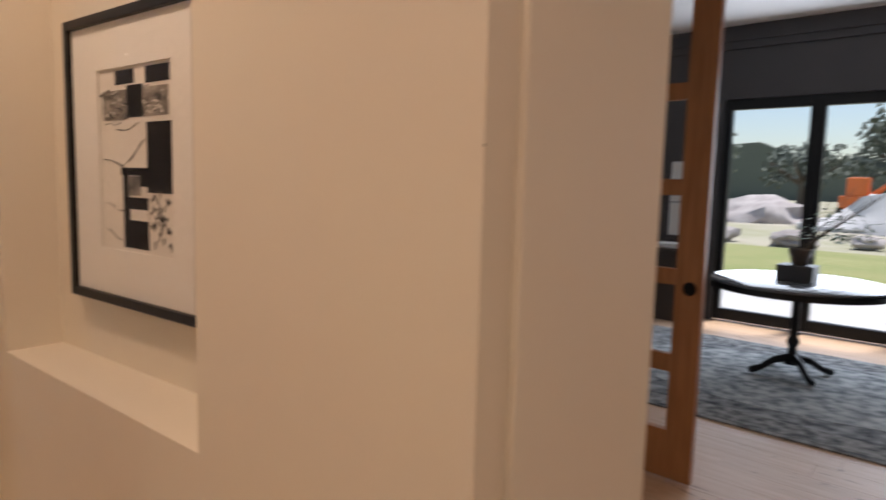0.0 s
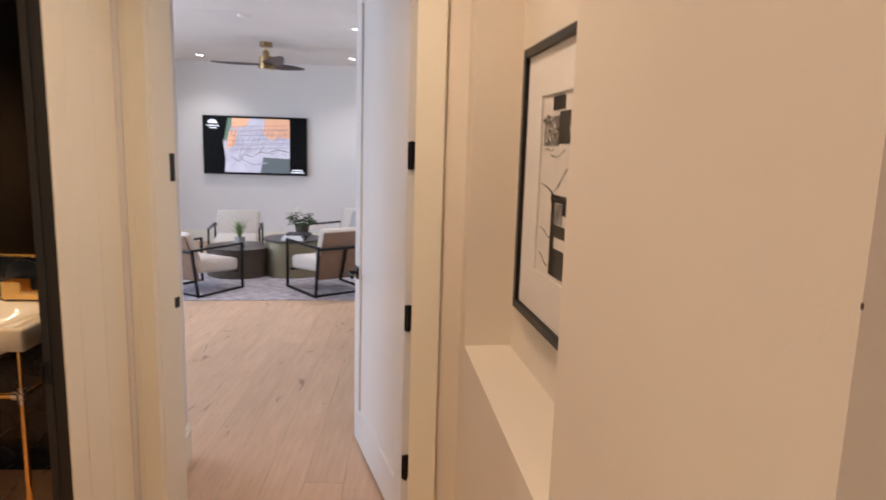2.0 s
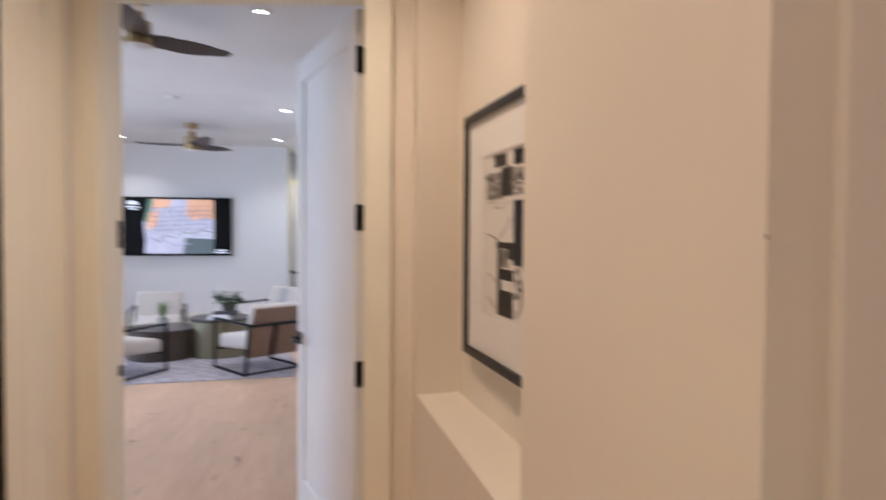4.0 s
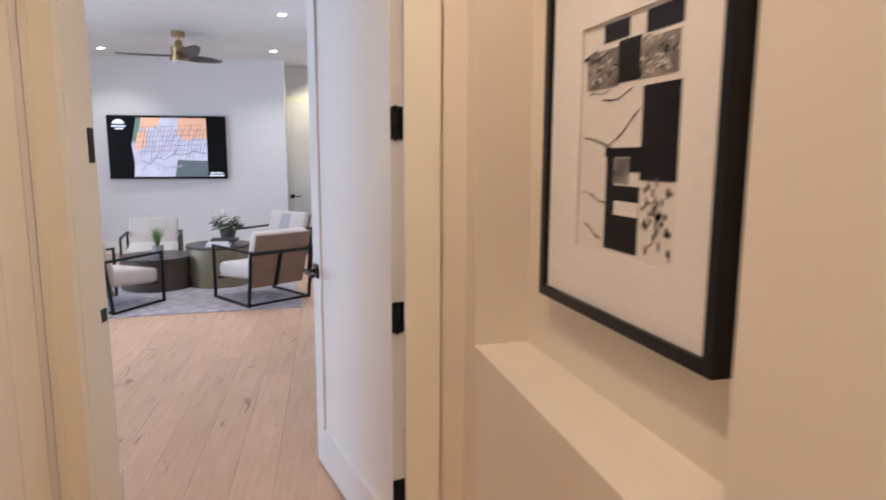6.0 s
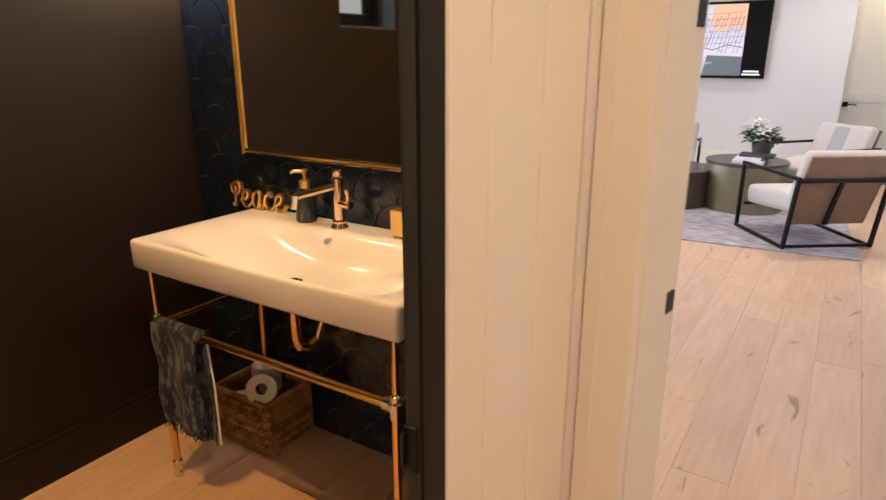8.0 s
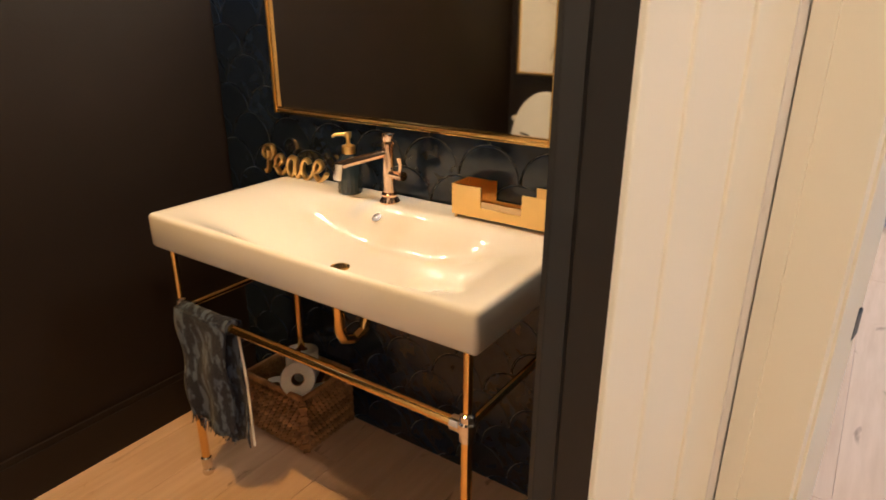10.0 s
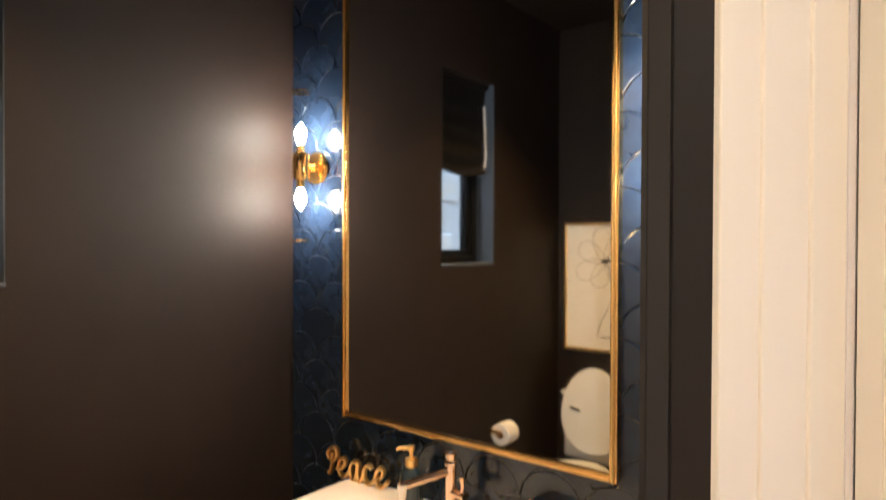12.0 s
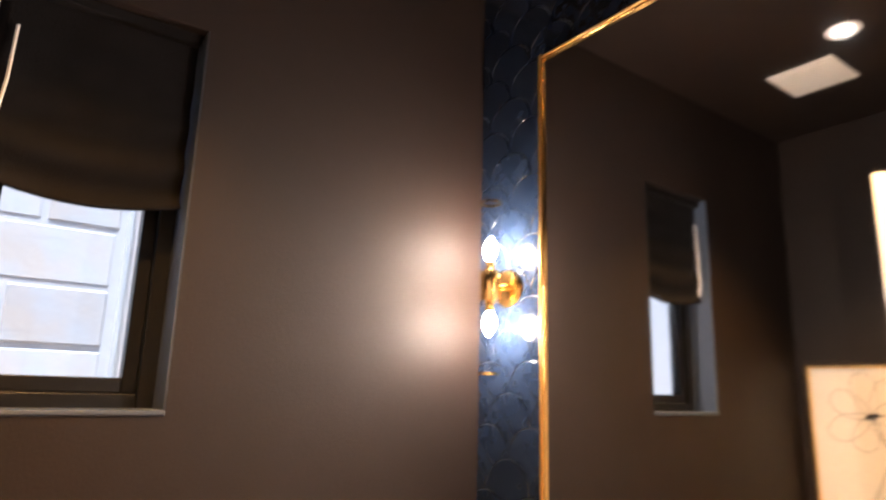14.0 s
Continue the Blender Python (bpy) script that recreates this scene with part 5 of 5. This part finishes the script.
for o_ in ([(0.28, 0.98), (0.45, 0.98), (0.42, 0.84), (0.27, 0.80)], [(0.24, 0.74), (0.33, 0.80), (0.31, 0.50), (0.22, 0.44)], [(0.60, 0.98), (0.84, 0.98), (0.84, 0.64), (0.72, 0.66), (0.66, 0.60), (0.58, 0.72)]):
    on_screen("orange_parcel", o_, lit("orange", (0.74, 0.42, 0.27), 0.5), 1)
on_screen("aerial_patch", [(0.55, 0.02), (0.84, 0.02), (0.84, 0.28), (0.58, 0.30)], lit("aerial", (0.09, 0.11, 0.12)), 1)
lines, ways, dark_ways = lit("line", (0.12, 0.10, 0.17)), lit("road", (0.26, 0.24, 0.34)), lit("creek", (0.015, 0.015, 0.03))
for k in range(20):
    u = 0.26 + k * 0.028
    for v0, v1 in ((0.36, 0.60), (0.62, 0.84)):
        v, top = v0 + random.uniform(-0.05, 0.05), v1 + random.uniform(-0.05, 0.05)
        on_screen("parcel_line", [(u, v), (u + 0.0045, v), (u + 0.0345, top), (u + 0.030, top)], lines, 2)
for k in range(6):
    v = 0.42 + k * 0.08
    on_screen("block_line", [(0.23, v), (0.82, v + 0.05), (0.82, v + 0.056), (0.23, v + 0.006)], lines, 2)
for mat, wide, courses in ((ways, 0.011, ([(0.26, 0.10), (0.34, 0.28), (0.42, 0.40), (0.50, 0.62), (0.56, 0.78)], [(0.34, 0.28), (0.48, 0.16), (0.62, 0.20)])),
                           (dark_ways, 0.005, ([(0.27, 0.30), (0.33, 0.22), (0.40, 0.34), (0.47, 0.30), (0.55, 0.40), (0.62, 0.37), (0.72, 0.44), (0.83, 0.40)], [(0.55, 0.40), (0.60, 0.54), (0.58, 0.66)]))):
    for pts in courses:
        for (u0, v0), (u1, v1) in zip(pts, pts[1:]):
            on_screen("road_line", [(u0, v0 - wide), (u1, v1 - wide), (u1, v1 + wide), (u0, v0 + wide)], mat, 3)
for k in range(14):
    u, v = random.uniform(0.24, 0.8), random.uniform(0.1, 0.9)
    on_screen("pond_dot", [(u + 0.005 * math.cos(t), v + 0.008 * math.sin(t)) for t in [6.28 * j / 8 for j in range(8)]], lit("dot", (0.02, 0.02, 0.03)), 4)
on_screen("logo_arc", [(0.09 + 0.05 * math.cos(t), 0.88 + 0.07 * math.sin(t)) for t in [math.pi * j / 10 for j in range(11)]], lit("white", (0.75, 0.78, 0.85)), 5)
for u0, u1, v in ((0.03, 0.15, 0.83), (0.06, 0.13, 0.79), (0.86, 0.97, 0.07), (0.85, 0.98, 0.03)):
    on_screen("caption_bar", [(u0, v), (u1, v), (u1, v + 0.02), (u0, v + 0.02)], lit("white", (0.75, 0.78, 0.85)), 5)


def ceiling_fan(x, y, zc, zh, turn):
    f = thing("ceiling_fan", "brass ceiling fan with three dark walnut blades", "ceiling fan", "lounge ceiling fans")
    part("canopy", lathe([(0, zc), (0.075, zc), (0.075, zc - 0.055), (0.07, zc - 0.06), (0, zc - 0.06)], 28, x, y), AGED, f, "aged brass canopy", True)
    part("downrod", tube([(x, y, zc - 0.05), (x, y, zh + 0.1)], 0.012, 12), GOLD, f)
    part("motor", lathe([(0, zh + 0.16), (0.035, zh + 0.16), (0.045, zh + 0.10), (0.085, zh + 0.09), (0.085, zh - 0.02), (0.10, zh - 0.025), (0.10, zh - 0.07), (0, zh - 0.07)], 30, x, y), AGED, f, "aged brass motor housing", True)
    part("light_disc", lathe([(0, zh - 0.085), (0.07, zh - 0.083), (0.092, zh - 0.07), (0, zh - 0.07)], 28, x, y), PLATE, f, "white opal disc", True)
    for k in range(3):
        bm = bmesh.new()
        n = 12
        top, bot = [], []
        for i in range(n + 1):
            t = i / n
            r = 0.07 + t * 0.62
            wd = 0.045 + 0.05 * math.sin(math.pi * min(1, t * 1.15)) + (0.02 if t < 0.2 else 0)
            if i == n:
                wd *= 0.45
            for lst, dz in ((top, 0.005), (bot, -0.005)):
                lst.append([bm.verts.new((r, s * wd - 0.03 * t * t, 0.02 * t * t - s * wd * 0.22 + dz)) for s in (-1, 1)])
        for i in range(n):
            bm.faces.new((top[i][0], top[i + 1][0], top[i + 1][1], top[i][1]))
            bm.faces.new((bot[i][1], bot[i + 1][1], bot[i + 1][0], bot[i][0]))
            bm.faces.new((top[i][1], top[i + 1][1], bot[i + 1][1], bot[i][1]))
            bm.faces.new((bot[i][0], bot[i + 1][0], top[i + 1][0], top[i][0]))
        bm.faces.new((top[n][0], bot[n][0], bot[n][1], top[n][1])); bm.faces.new((top[0][1], bot[0][1], bot[0][0], top[0][0]))
        part("blade", shift(bm, pose(x, y, zh - 0.01, 0, 0, turn + 120 * k)), BLADE, f, "dark walnut blade", True)


ceiling_fan(-6.45, -0.99, lounge_ceiling(-6.45), 2.87, 10)
ceiling_fan(-10.20, -1.42, 2.86, 2.60, 30)
sd = thing("smoke_detector", "round white smoke detector", "smoke detector")
part("base", lathe([(0, 2.861), (0.065, 2.861), (0.065, 2.847), (0.05, 2.829), (0, 2.826)], 24, -8.5, -1.25), PLATE, sd, "", True)
solid("door_mat", box(-12.85, -0.36, 0.0, -11.76, 0.40, 0.010, 0.003), SLATE, "dark grey mat before the recess door", "mat")

# ---------------------------------------------------------------- office
rg = solid("office_rug", box(-5.2, 4.22, 0.0, -0.6, 6.62, 0.012, 0.004), material("grey_oriental_rug", (0.34, 0.35, 0.35), 0.95, 0, (0.05, 0.055, 0.065), 9, 1.0, 0.6, 150), "grey oriental rug with a patterned border", "rug")
RB = material("rug_border", (0.07, 0.075, 0.08), 0.95, 0, (0.36, 0.36, 0.35), 14, 0.9, 0.5, 150)
RM = material("rug_medallion", (0.48, 0.49, 0.48), 0.95, 0, (0.12, 0.14, 0.15), 10, 0.95, 0.5, 150)
part("border", boxes((-5.15, 4.27, 0.012, -0.65, 4.50, 0.0135), (-5.15, 6.34, 0.012, -0.65, 6.57, 0.0135), (-5.15, 4.50, 0.012, -4.92, 6.34, 0.0135), (-0.88, 4.50, 0.012, -0.65, 6.34, 0.0135)), RB, rg)
part("medallion", shift(lathe([(0, 0.012), (0.9, 0.012), (0.9, 0.0138), (0, 0.0138)], 40), Matrix.Translation((-2.9, 5.45, 0)) @ Matrix.Diagonal((1.5, 0.85, 1, 1))), RM, rg)
tb = thing("pedestal_table", "round glossy-topped table on a black cast-iron pedestal with splayed feet", "table")
tcx, tcy = -2.95, 5.70
part("top", lathe([(0, 0.745), (0.62, 0.745), (0.64, 0.752), (0.64, 0.765), (0.63, 0.772), (0, 0.772)], 56, tcx, tcy), material("grey_stone_top", (0.15, 0.16, 0.18), 0.12, 0, (0.10, 0.11, 0.12), 4, 0.8, coat=0.5), tb, "polished grey stone top", True)
part("apron", lathe([(0.60, 0.70), (0.635, 0.70), (0.635, 0.746), (0.60, 0.746), (0.60, 0.70)], 56, tcx, tcy), BLACKM, tb, "black rim", True)
part("column", lathe([(0, 0.10), (0.06, 0.10), (0.07, 0.14), (0.04, 0.18), (0.03, 0.24), (0.05, 0.28), (0.032, 0.33), (0.03, 0.62), (0.05, 0.68), (0.11, 0.72), (0.11, 0.746), (0, 0.746)], 24, tcx, tcy), BLACKM, tb, "turned iron column", True)
for k in range(4):
    part("foot", shift(tube([(0.03, 0, 0.14), (0.14, 0, 0.12), (0.24, 0, 0.055), (0.30, 0, 0.035), (0.33, 0, 0.03)], [0.035, 0.03, 0.026, 0.03, 0.022], 10), pose(tcx, tcy, 0.012, 0, 0, 40 + 90 * k)), BLACKM, tb, "", True)
ar = thing("table_arrangement", "airy green branches in a dark bowl on a box", "plant")
part("box", box(tcx - 0.14, tcy - 0.12, 0.772, tcx + 0.12, tcy + 0.10, 0.90, 0.006), BOOKD, ar, "dark box")
part("bowl", lathe([(0, 0.90), (0.05, 0.90), (0.06, 0.91), (0.09, 1.02), (0.085, 1.03), (0.05, 0.93), (0, 0.92)], 24, tcx, tcy), POT, ar, "dark bowl", True)
bm = bmesh.new()
random.seed(14)
for _ in range(12):
    a, ln = random.uniform(-0.7, 2.0), random.uniform(0.25, 0.6)
    tube([(tcx, tcy, 0.95), (tcx + 0.12 * math.cos(a), tcy + 0.1 * math.sin(a), 1.12), (tcx + ln * math.cos(a), tcy + ln * 0.5 * math.sin(a), 1.05 + ln * 0.8)], [0.005, 0.004, 0.002], 5, bm)
part("twigs", bm, BARK, ar)
part("leaves", leafy(bmesh.new(), tcx + 0.22, tcy + 0.05, 1.10, 130, 0.32, 0.06, 21, 1.0), LEAF, ar, "small green leaves")
oc = thing("office_armchair", "dark low-backed armchair by the glazed doors", "chair")
part("seat", box(-2.2, 6.35, 0.36, -1.6, 6.95, 0.47, 0.03, 2), BOOKD, oc, "", True)
part("backrest", box(-2.25, 6.85, 0.45, -1.55, 6.98, 0.84, 0.03, 2), BOOKD, oc, "", True)
for lx in (-2.15, -1.65):
    for ly in (6.4, 6.9):
        part("leg", tube([(lx, ly, 0.0), (lx, ly, 0.37)], 0.016, 8), BLACKM, oc)
# pictures and shelf seen through the pocket door's lights
for cx_, cz_, w_, h_ in ((-4.55, 1.55, 0.34, 0.42), (-4.55, 1.12, 0.34, 0.34)):
    p_ = thing("small_framed_drawing", "small white drawing on the dark office wall", "picture", "office drawings")
    part("sheet", box(cx_ - w_ / 2, OFFICE_BACK - 0.012, cz_ - h_ / 2, cx_ + w_ / 2, OFFICE_BACK - 0.006, cz_ + h_ / 2), PAPER, p_)
    part("frame", boxes((cx_ - w_ / 2 - 0.02, OFFICE_BACK - 0.02, cz_ - h_ / 2 - 0.02, cx_ + w_ / 2 + 0.02, OFFICE_BACK - 0.013, cz_ - h_ / 2), (cx_ - w_ / 2 - 0.02, OFFICE_BACK - 0.02, cz_ + h_ / 2, cx_ + w_ / 2 + 0.02, OFFICE_BACK - 0.013, cz_ + h_ / 2 + 0.02), (cx_ - w_ / 2 - 0.02, OFFICE_BACK - 0.02, cz_ - h_ / 2, cx_ - w_ / 2, OFFICE_BACK - 0.001, cz_ + h_ / 2), (cx_ + w_ / 2, OFFICE_BACK - 0.02, cz_ - h_ / 2, cx_ + w_ / 2 + 0.02, OFFICE_BACK - 0.001, cz_ + h_ / 2)), PLATE, p_)
cb = thing("low_cabinet", "dark wood low cabinet under the drawings", "cabinet")
part("body", box(-5.6, 7.0, 0.0, -4.3, 7.44, 0.78, 0.004), BLADE, cb)
part("top", box(-5.62, 6.98, 0.78, -4.28, 7.44, 0.81, 0.004), TOPD, cb)
solid("paper_tray", box(-4.75, 7.05, 0.81, -4.40, 7.30, 0.86, 0.01), PLATE, "white paper tray on the cabinet", "tray")

# ---------------------------------------------------------------- outdoors
structure("ground", boxes((-400, -400, -0.5, 400, 400, -0.12)), SOIL, "pale bare building land", "ground")
structure("patio", boxes((-12, OFFICE_BACK + 0.2, -0.12, 8, 12.5, -0.03)), PATIO, "pale concrete patio", "pavement")
structure("lawn", boxes((-30, 12.5, -0.12, 20, 19, -0.06)), LAWN, "strip of dry lawn", "ground")


def rock(cx, cy, cz, r, seed, squash=0.7):
    bm = bmesh.new()
    bmesh.ops.create_icosphere(bm, subdivisions=3, radius=1)
    for v in bm.verts:
        q = noise.noise(v.co * 1.4 + Vector((seed * 7.1, 0, 0))) * 0.5 + noise.noise(v.co * 4 + Vector((0, seed * 3.3, 0))) * 0.16
        v.co = Vector((cx, cy, cz)) + Vector((v.co.x, v.co.y, v.co.z * squash)) * r * (1 + q)
    return bm


random.seed(31)
for k in range(26):
    solid("boulder", rock(-26 + k * 1.75 + random.uniform(-0.4, 0.4), 21 + random.uniform(-0.8, 0.8), 0.1, random.uniform(0.35, 0.7), k, 0.45), RUBBLE, "pale limestone boulder in a loose row", "boulder", "boulders", smooth=True)
solid("rubble_mound", rock(-11.6, 36, -0.4, 3.4, 50, 0.42), RUBBLE, "grey mound of rubble", "rubble mound", smooth=True)
solid("gravel_mound", rock(-4.6, 32, -0.4, 3.8, 61, 0.48), PATIO, "white mound of gravel", "gravel mound", smooth=True)
ex = thing("digger", "orange tracked digger standing on the building land", "excavator")
part("cab", box(-8.6, 40, 1.25, -7.6, 41, 2.3, 0.1), ORANGE, ex, "orange cab")
part("tracks", box(-9.0, 39.8, 0, -7.2, 41.4, 0.6, 0.2), BLACKM, ex, "black tracks")
part("house", box(-8.9, 39.9, 0.6, -7.0, 41.2, 1.3, 0.08), ORANGE, ex)
part("boom", tube([(-7.5, 40.5, 1.3), (-6.3, 40.5, 2.3), (-5.4, 40.5, 1.6)], 0.14, 8), ORANGE, ex, "orange boom")
part("bucket", box(-5.7, 40.2, 1.1, -5.1, 40.8, 1.6, 0.1), BLACKM, ex)


def tree(x, y, h, w, seed, leaves=700):
    t = thing("oak_tree", "grey-green live oak with an uneven crown", "tree", "oaks beyond the building land")
    random.seed(seed)
    bm = tube([(x, y, -0.2), (x + 0.1, y, h * 0.3), (x, y + 0.1, h * 0.55)], [w * 0.06, w * 0.045, w * 0.02], 8)
    for k in range(6):
        a = k * 1.05 + random.random()
        tube([(x, y, h * (0.3 + 0.03 * k)), (x + w * 0.2 * math.cos(a), y + w * 0.2 * math.sin(a), h * 0.55), (x + w * 0.36 * math.cos(a), y + w * 0.36 * math.sin(a), h * 0.72)], [w * 0.03, w * 0.02, w * 0.008], 6, bm)
    part("trunk", bm, BARK, t)
    vs, fs = [], []
    blobs = [(x + random.uniform(-0.4, 0.4) * w, y + random.uniform(-0.4, 0.4) * w, h * random.uniform(0.45, 0.9), w * random.uniform(0.12, 0.24)) for _ in range(14)]
    for _ in range(leaves):
        bx_, by_, bz_, br_ = random.choice(blobs)
        d = Vector((random.gauss(0, 1), random.gauss(0, 1), random.gauss(0, 0.7))).normalized() * br_ * random.random() ** 0.4
        p = Vector((bx_, by_, bz_)) + d
        s = w * random.uniform(0.025, 0.05)
        u = Vector((random.gauss(0, 1), random.gauss(0, 1), random.gauss(0, 1))).normalized()
        v = u.orthogonal().normalized()
        i = len(vs)
        vs += [p + u * s, p + v * s * 0.7, p - u * s, p - v * s * 0.7]
        fs.append((i, i + 1, i + 2, i + 3))
    me = bpy.data.meshes.new("crown")
    me.from_pydata([tuple(v) for v in vs], [], fs)
    me.materials.append(CROWN)
    new("crown", me).parent = t


random.seed(77)
spots = [(-60 + k * 6.2 + random.uniform(-2, 2), 62 + random.uniform(-6, 10), random.uniform(5.5, 8), random.uniform(6, 9)) for k in range(14)]
for k, (x, y, h, w) in enumerate(spots):
    tree(x, y, h, w, 100 + k)
tree(-3.0, 44, 8, 7, 201, 1600)
tree(-6.0, 50, 7, 7, 202, 1400)
structure("far_woods", prism([(-220, -1)] + [(-220 + k * 8, 7 + 2.2 * math.sin(k * 0.9) + 1.5 * math.sin(k * 2.3)) for k in range(56)] + [(220, -1)], 'y', 120, 124), CROWN, "distant grey-green wooded ridge", "backdrop")

# limestone wall outside the powder room window
sw = tagged(part("wall_outside", box(-4.1, -4.62, -0.1, 0.5, -4.42, 4.6), MORTAR), "pale limestone block wall outside the small window", "wall", kind="structure")
sw["kind"] = "structure"
random.seed(41)
for r in range(7):
    z = 0.85 + r * 0.30
    x = -4.05 - random.random() * 0.02
    while x < -1.4:
        ln = random.choice((0.35, 0.45, 0.6, 0.72))
        nm = (round(ln, 2))
        key = "stone_%s" % nm
        if key not in bpy.data.meshes:
            bm = box(0, 0, 0, ln - 0.02, 0.05, 0.28, 0.012, 1)
            me = bpy.data.meshes.new(key)
            bm.to_mesh(me)
            bm.free()
            me.materials.append(STONE)
        o = new("stone", bpy.data.meshes[key])
        o.parent = sw
        o.location = (x, -4.455 - random.uniform(0, 0.010), z)
        x += ln

# ---------------------------------------------------------------- floor boards
fl = structure("floor", boxes((-13.7, -5.7, -0.12, 1.6, OFFICE_BACK + 0.2, -0.014)), OAKSUB, "light oak plank floor", "floor")
PW = 0.19
meshes = {}


def plank_mesh(ln):
    if ln not in meshes:
        bm = box(0.0005, 0.0004, -0.014, ln - 0.0005, PW - 0.0004, 0.0, 0.0008, 1)
        me = bpy.data.meshes.new("plank")
        bm.to_mesh(me)
        bm.free()
        me.materials.append(OAK)
        meshes[ln] = me
    return meshes[ln]


random.seed(17)
count = 0
far = bmesh.new()
for r in range(-30, 41):
    y = r * PW - 0.03
    x = -13.7 + random.choice((0.0, -0.4, -0.8, -1.2))
    while x < 1.5:
        ln = random.choice((1.2, 1.6, 1.9, 2.2))
        near = (-9.6 < x < -3.0 and -2.6 < y < 0.7) or (-4.6 < x < 0.0 and 0.5 < y < 4.3 and x > -3.6) or (-13.5 < x < -9.6 and -0.8 < y < 0.4)
        if near and count < 300:
            o = new("plank", plank_mesh(ln))
            o.parent = fl
            o.location = (x, y, 0)
            count += 1
        else:
            bm_box(far, x + 0.0012, y + 0.001, -0.014, x + ln - 0.0012, y + PW - 0.001, 0)
        x += ln
rest = part("far_planks", far, OAK, fl)
rest["kind"] = "stuff"

# ---------------------------------------------------------------- scalloped tiles
tw_ = structure("tile_wall", boxes((TILE - 0.008, PSOUTH, 0, TILE - 0.003, SOUTH_BACK, LOW)), GROUT, "navy glazed scallop tiles with pale grout lines", "tiled wall")
TR = 0.092


def scallop():
    bm = bmesh.new()
    out = [(TR * math.cos(a), TR * math.sin(a)) for a in [math.pi * j / 14 for j in range(15)]]
    out += [(-TR + TR * math.sin(a), -TR + TR * math.cos(a)) for a in [math.pi / 2 * j / 6 for j in range(1, 7)]]
    out += [(TR - TR * math.cos(a), -TR + TR * math.sin(a)) for a in [math.pi / 2 * j / 6 for j in range(1, 6)]]
    g = 0.9775
    a = [bm.verts.new((-0.003, u * g, v * g)) for u, v in out]
    b = [bm.verts.new((0.0005, u * g, v * g)) for u, v in out]
    c = [bm.verts.new((0.002, u * 0.945, v * 0.945)) for u, v in out]
    for p, q in ((a, b), (b, c)):
        for j in range(len(p)):
            i = (j + 1) % len(p)
            bm.faces.new((p[j], p[i], q[i], q[j]))
    bm.faces.new(c)
    bmesh.ops.recalc_face_normals(bm, faces=bm.faces)
    me = bpy.data.meshes.new("tile")
    bm.to_mesh(me)
    bm.free()
    me.materials.append(NAVY)
    return me


tile_me = scallop()
random.seed(23)
for r in range(-1, 41):
    z = 0.03 + r * TR
    for c in range(12):
        y = PSOUTH - 0.05 + c * 2 * TR + (TR if r % 2 else 0)
        if y - TR > SOUTH_BACK or z > LOW + 0.02 or y > SOUTH_BACK + 0.03 or y < PSOUTH - 0.06:
            continue
        if MY0 + 0.10 < y < MY1 - 0.10 and MZ0 + 0.10 < z < MZ1 - 0.10:
            continue
        o = new("tile", tile_me)
        o.parent = tw_
        o.matrix_basis = pose(TILE, y, z, 0, random.uniform(-0.35, 0.35), random.uniform(-0.35, 0.35))
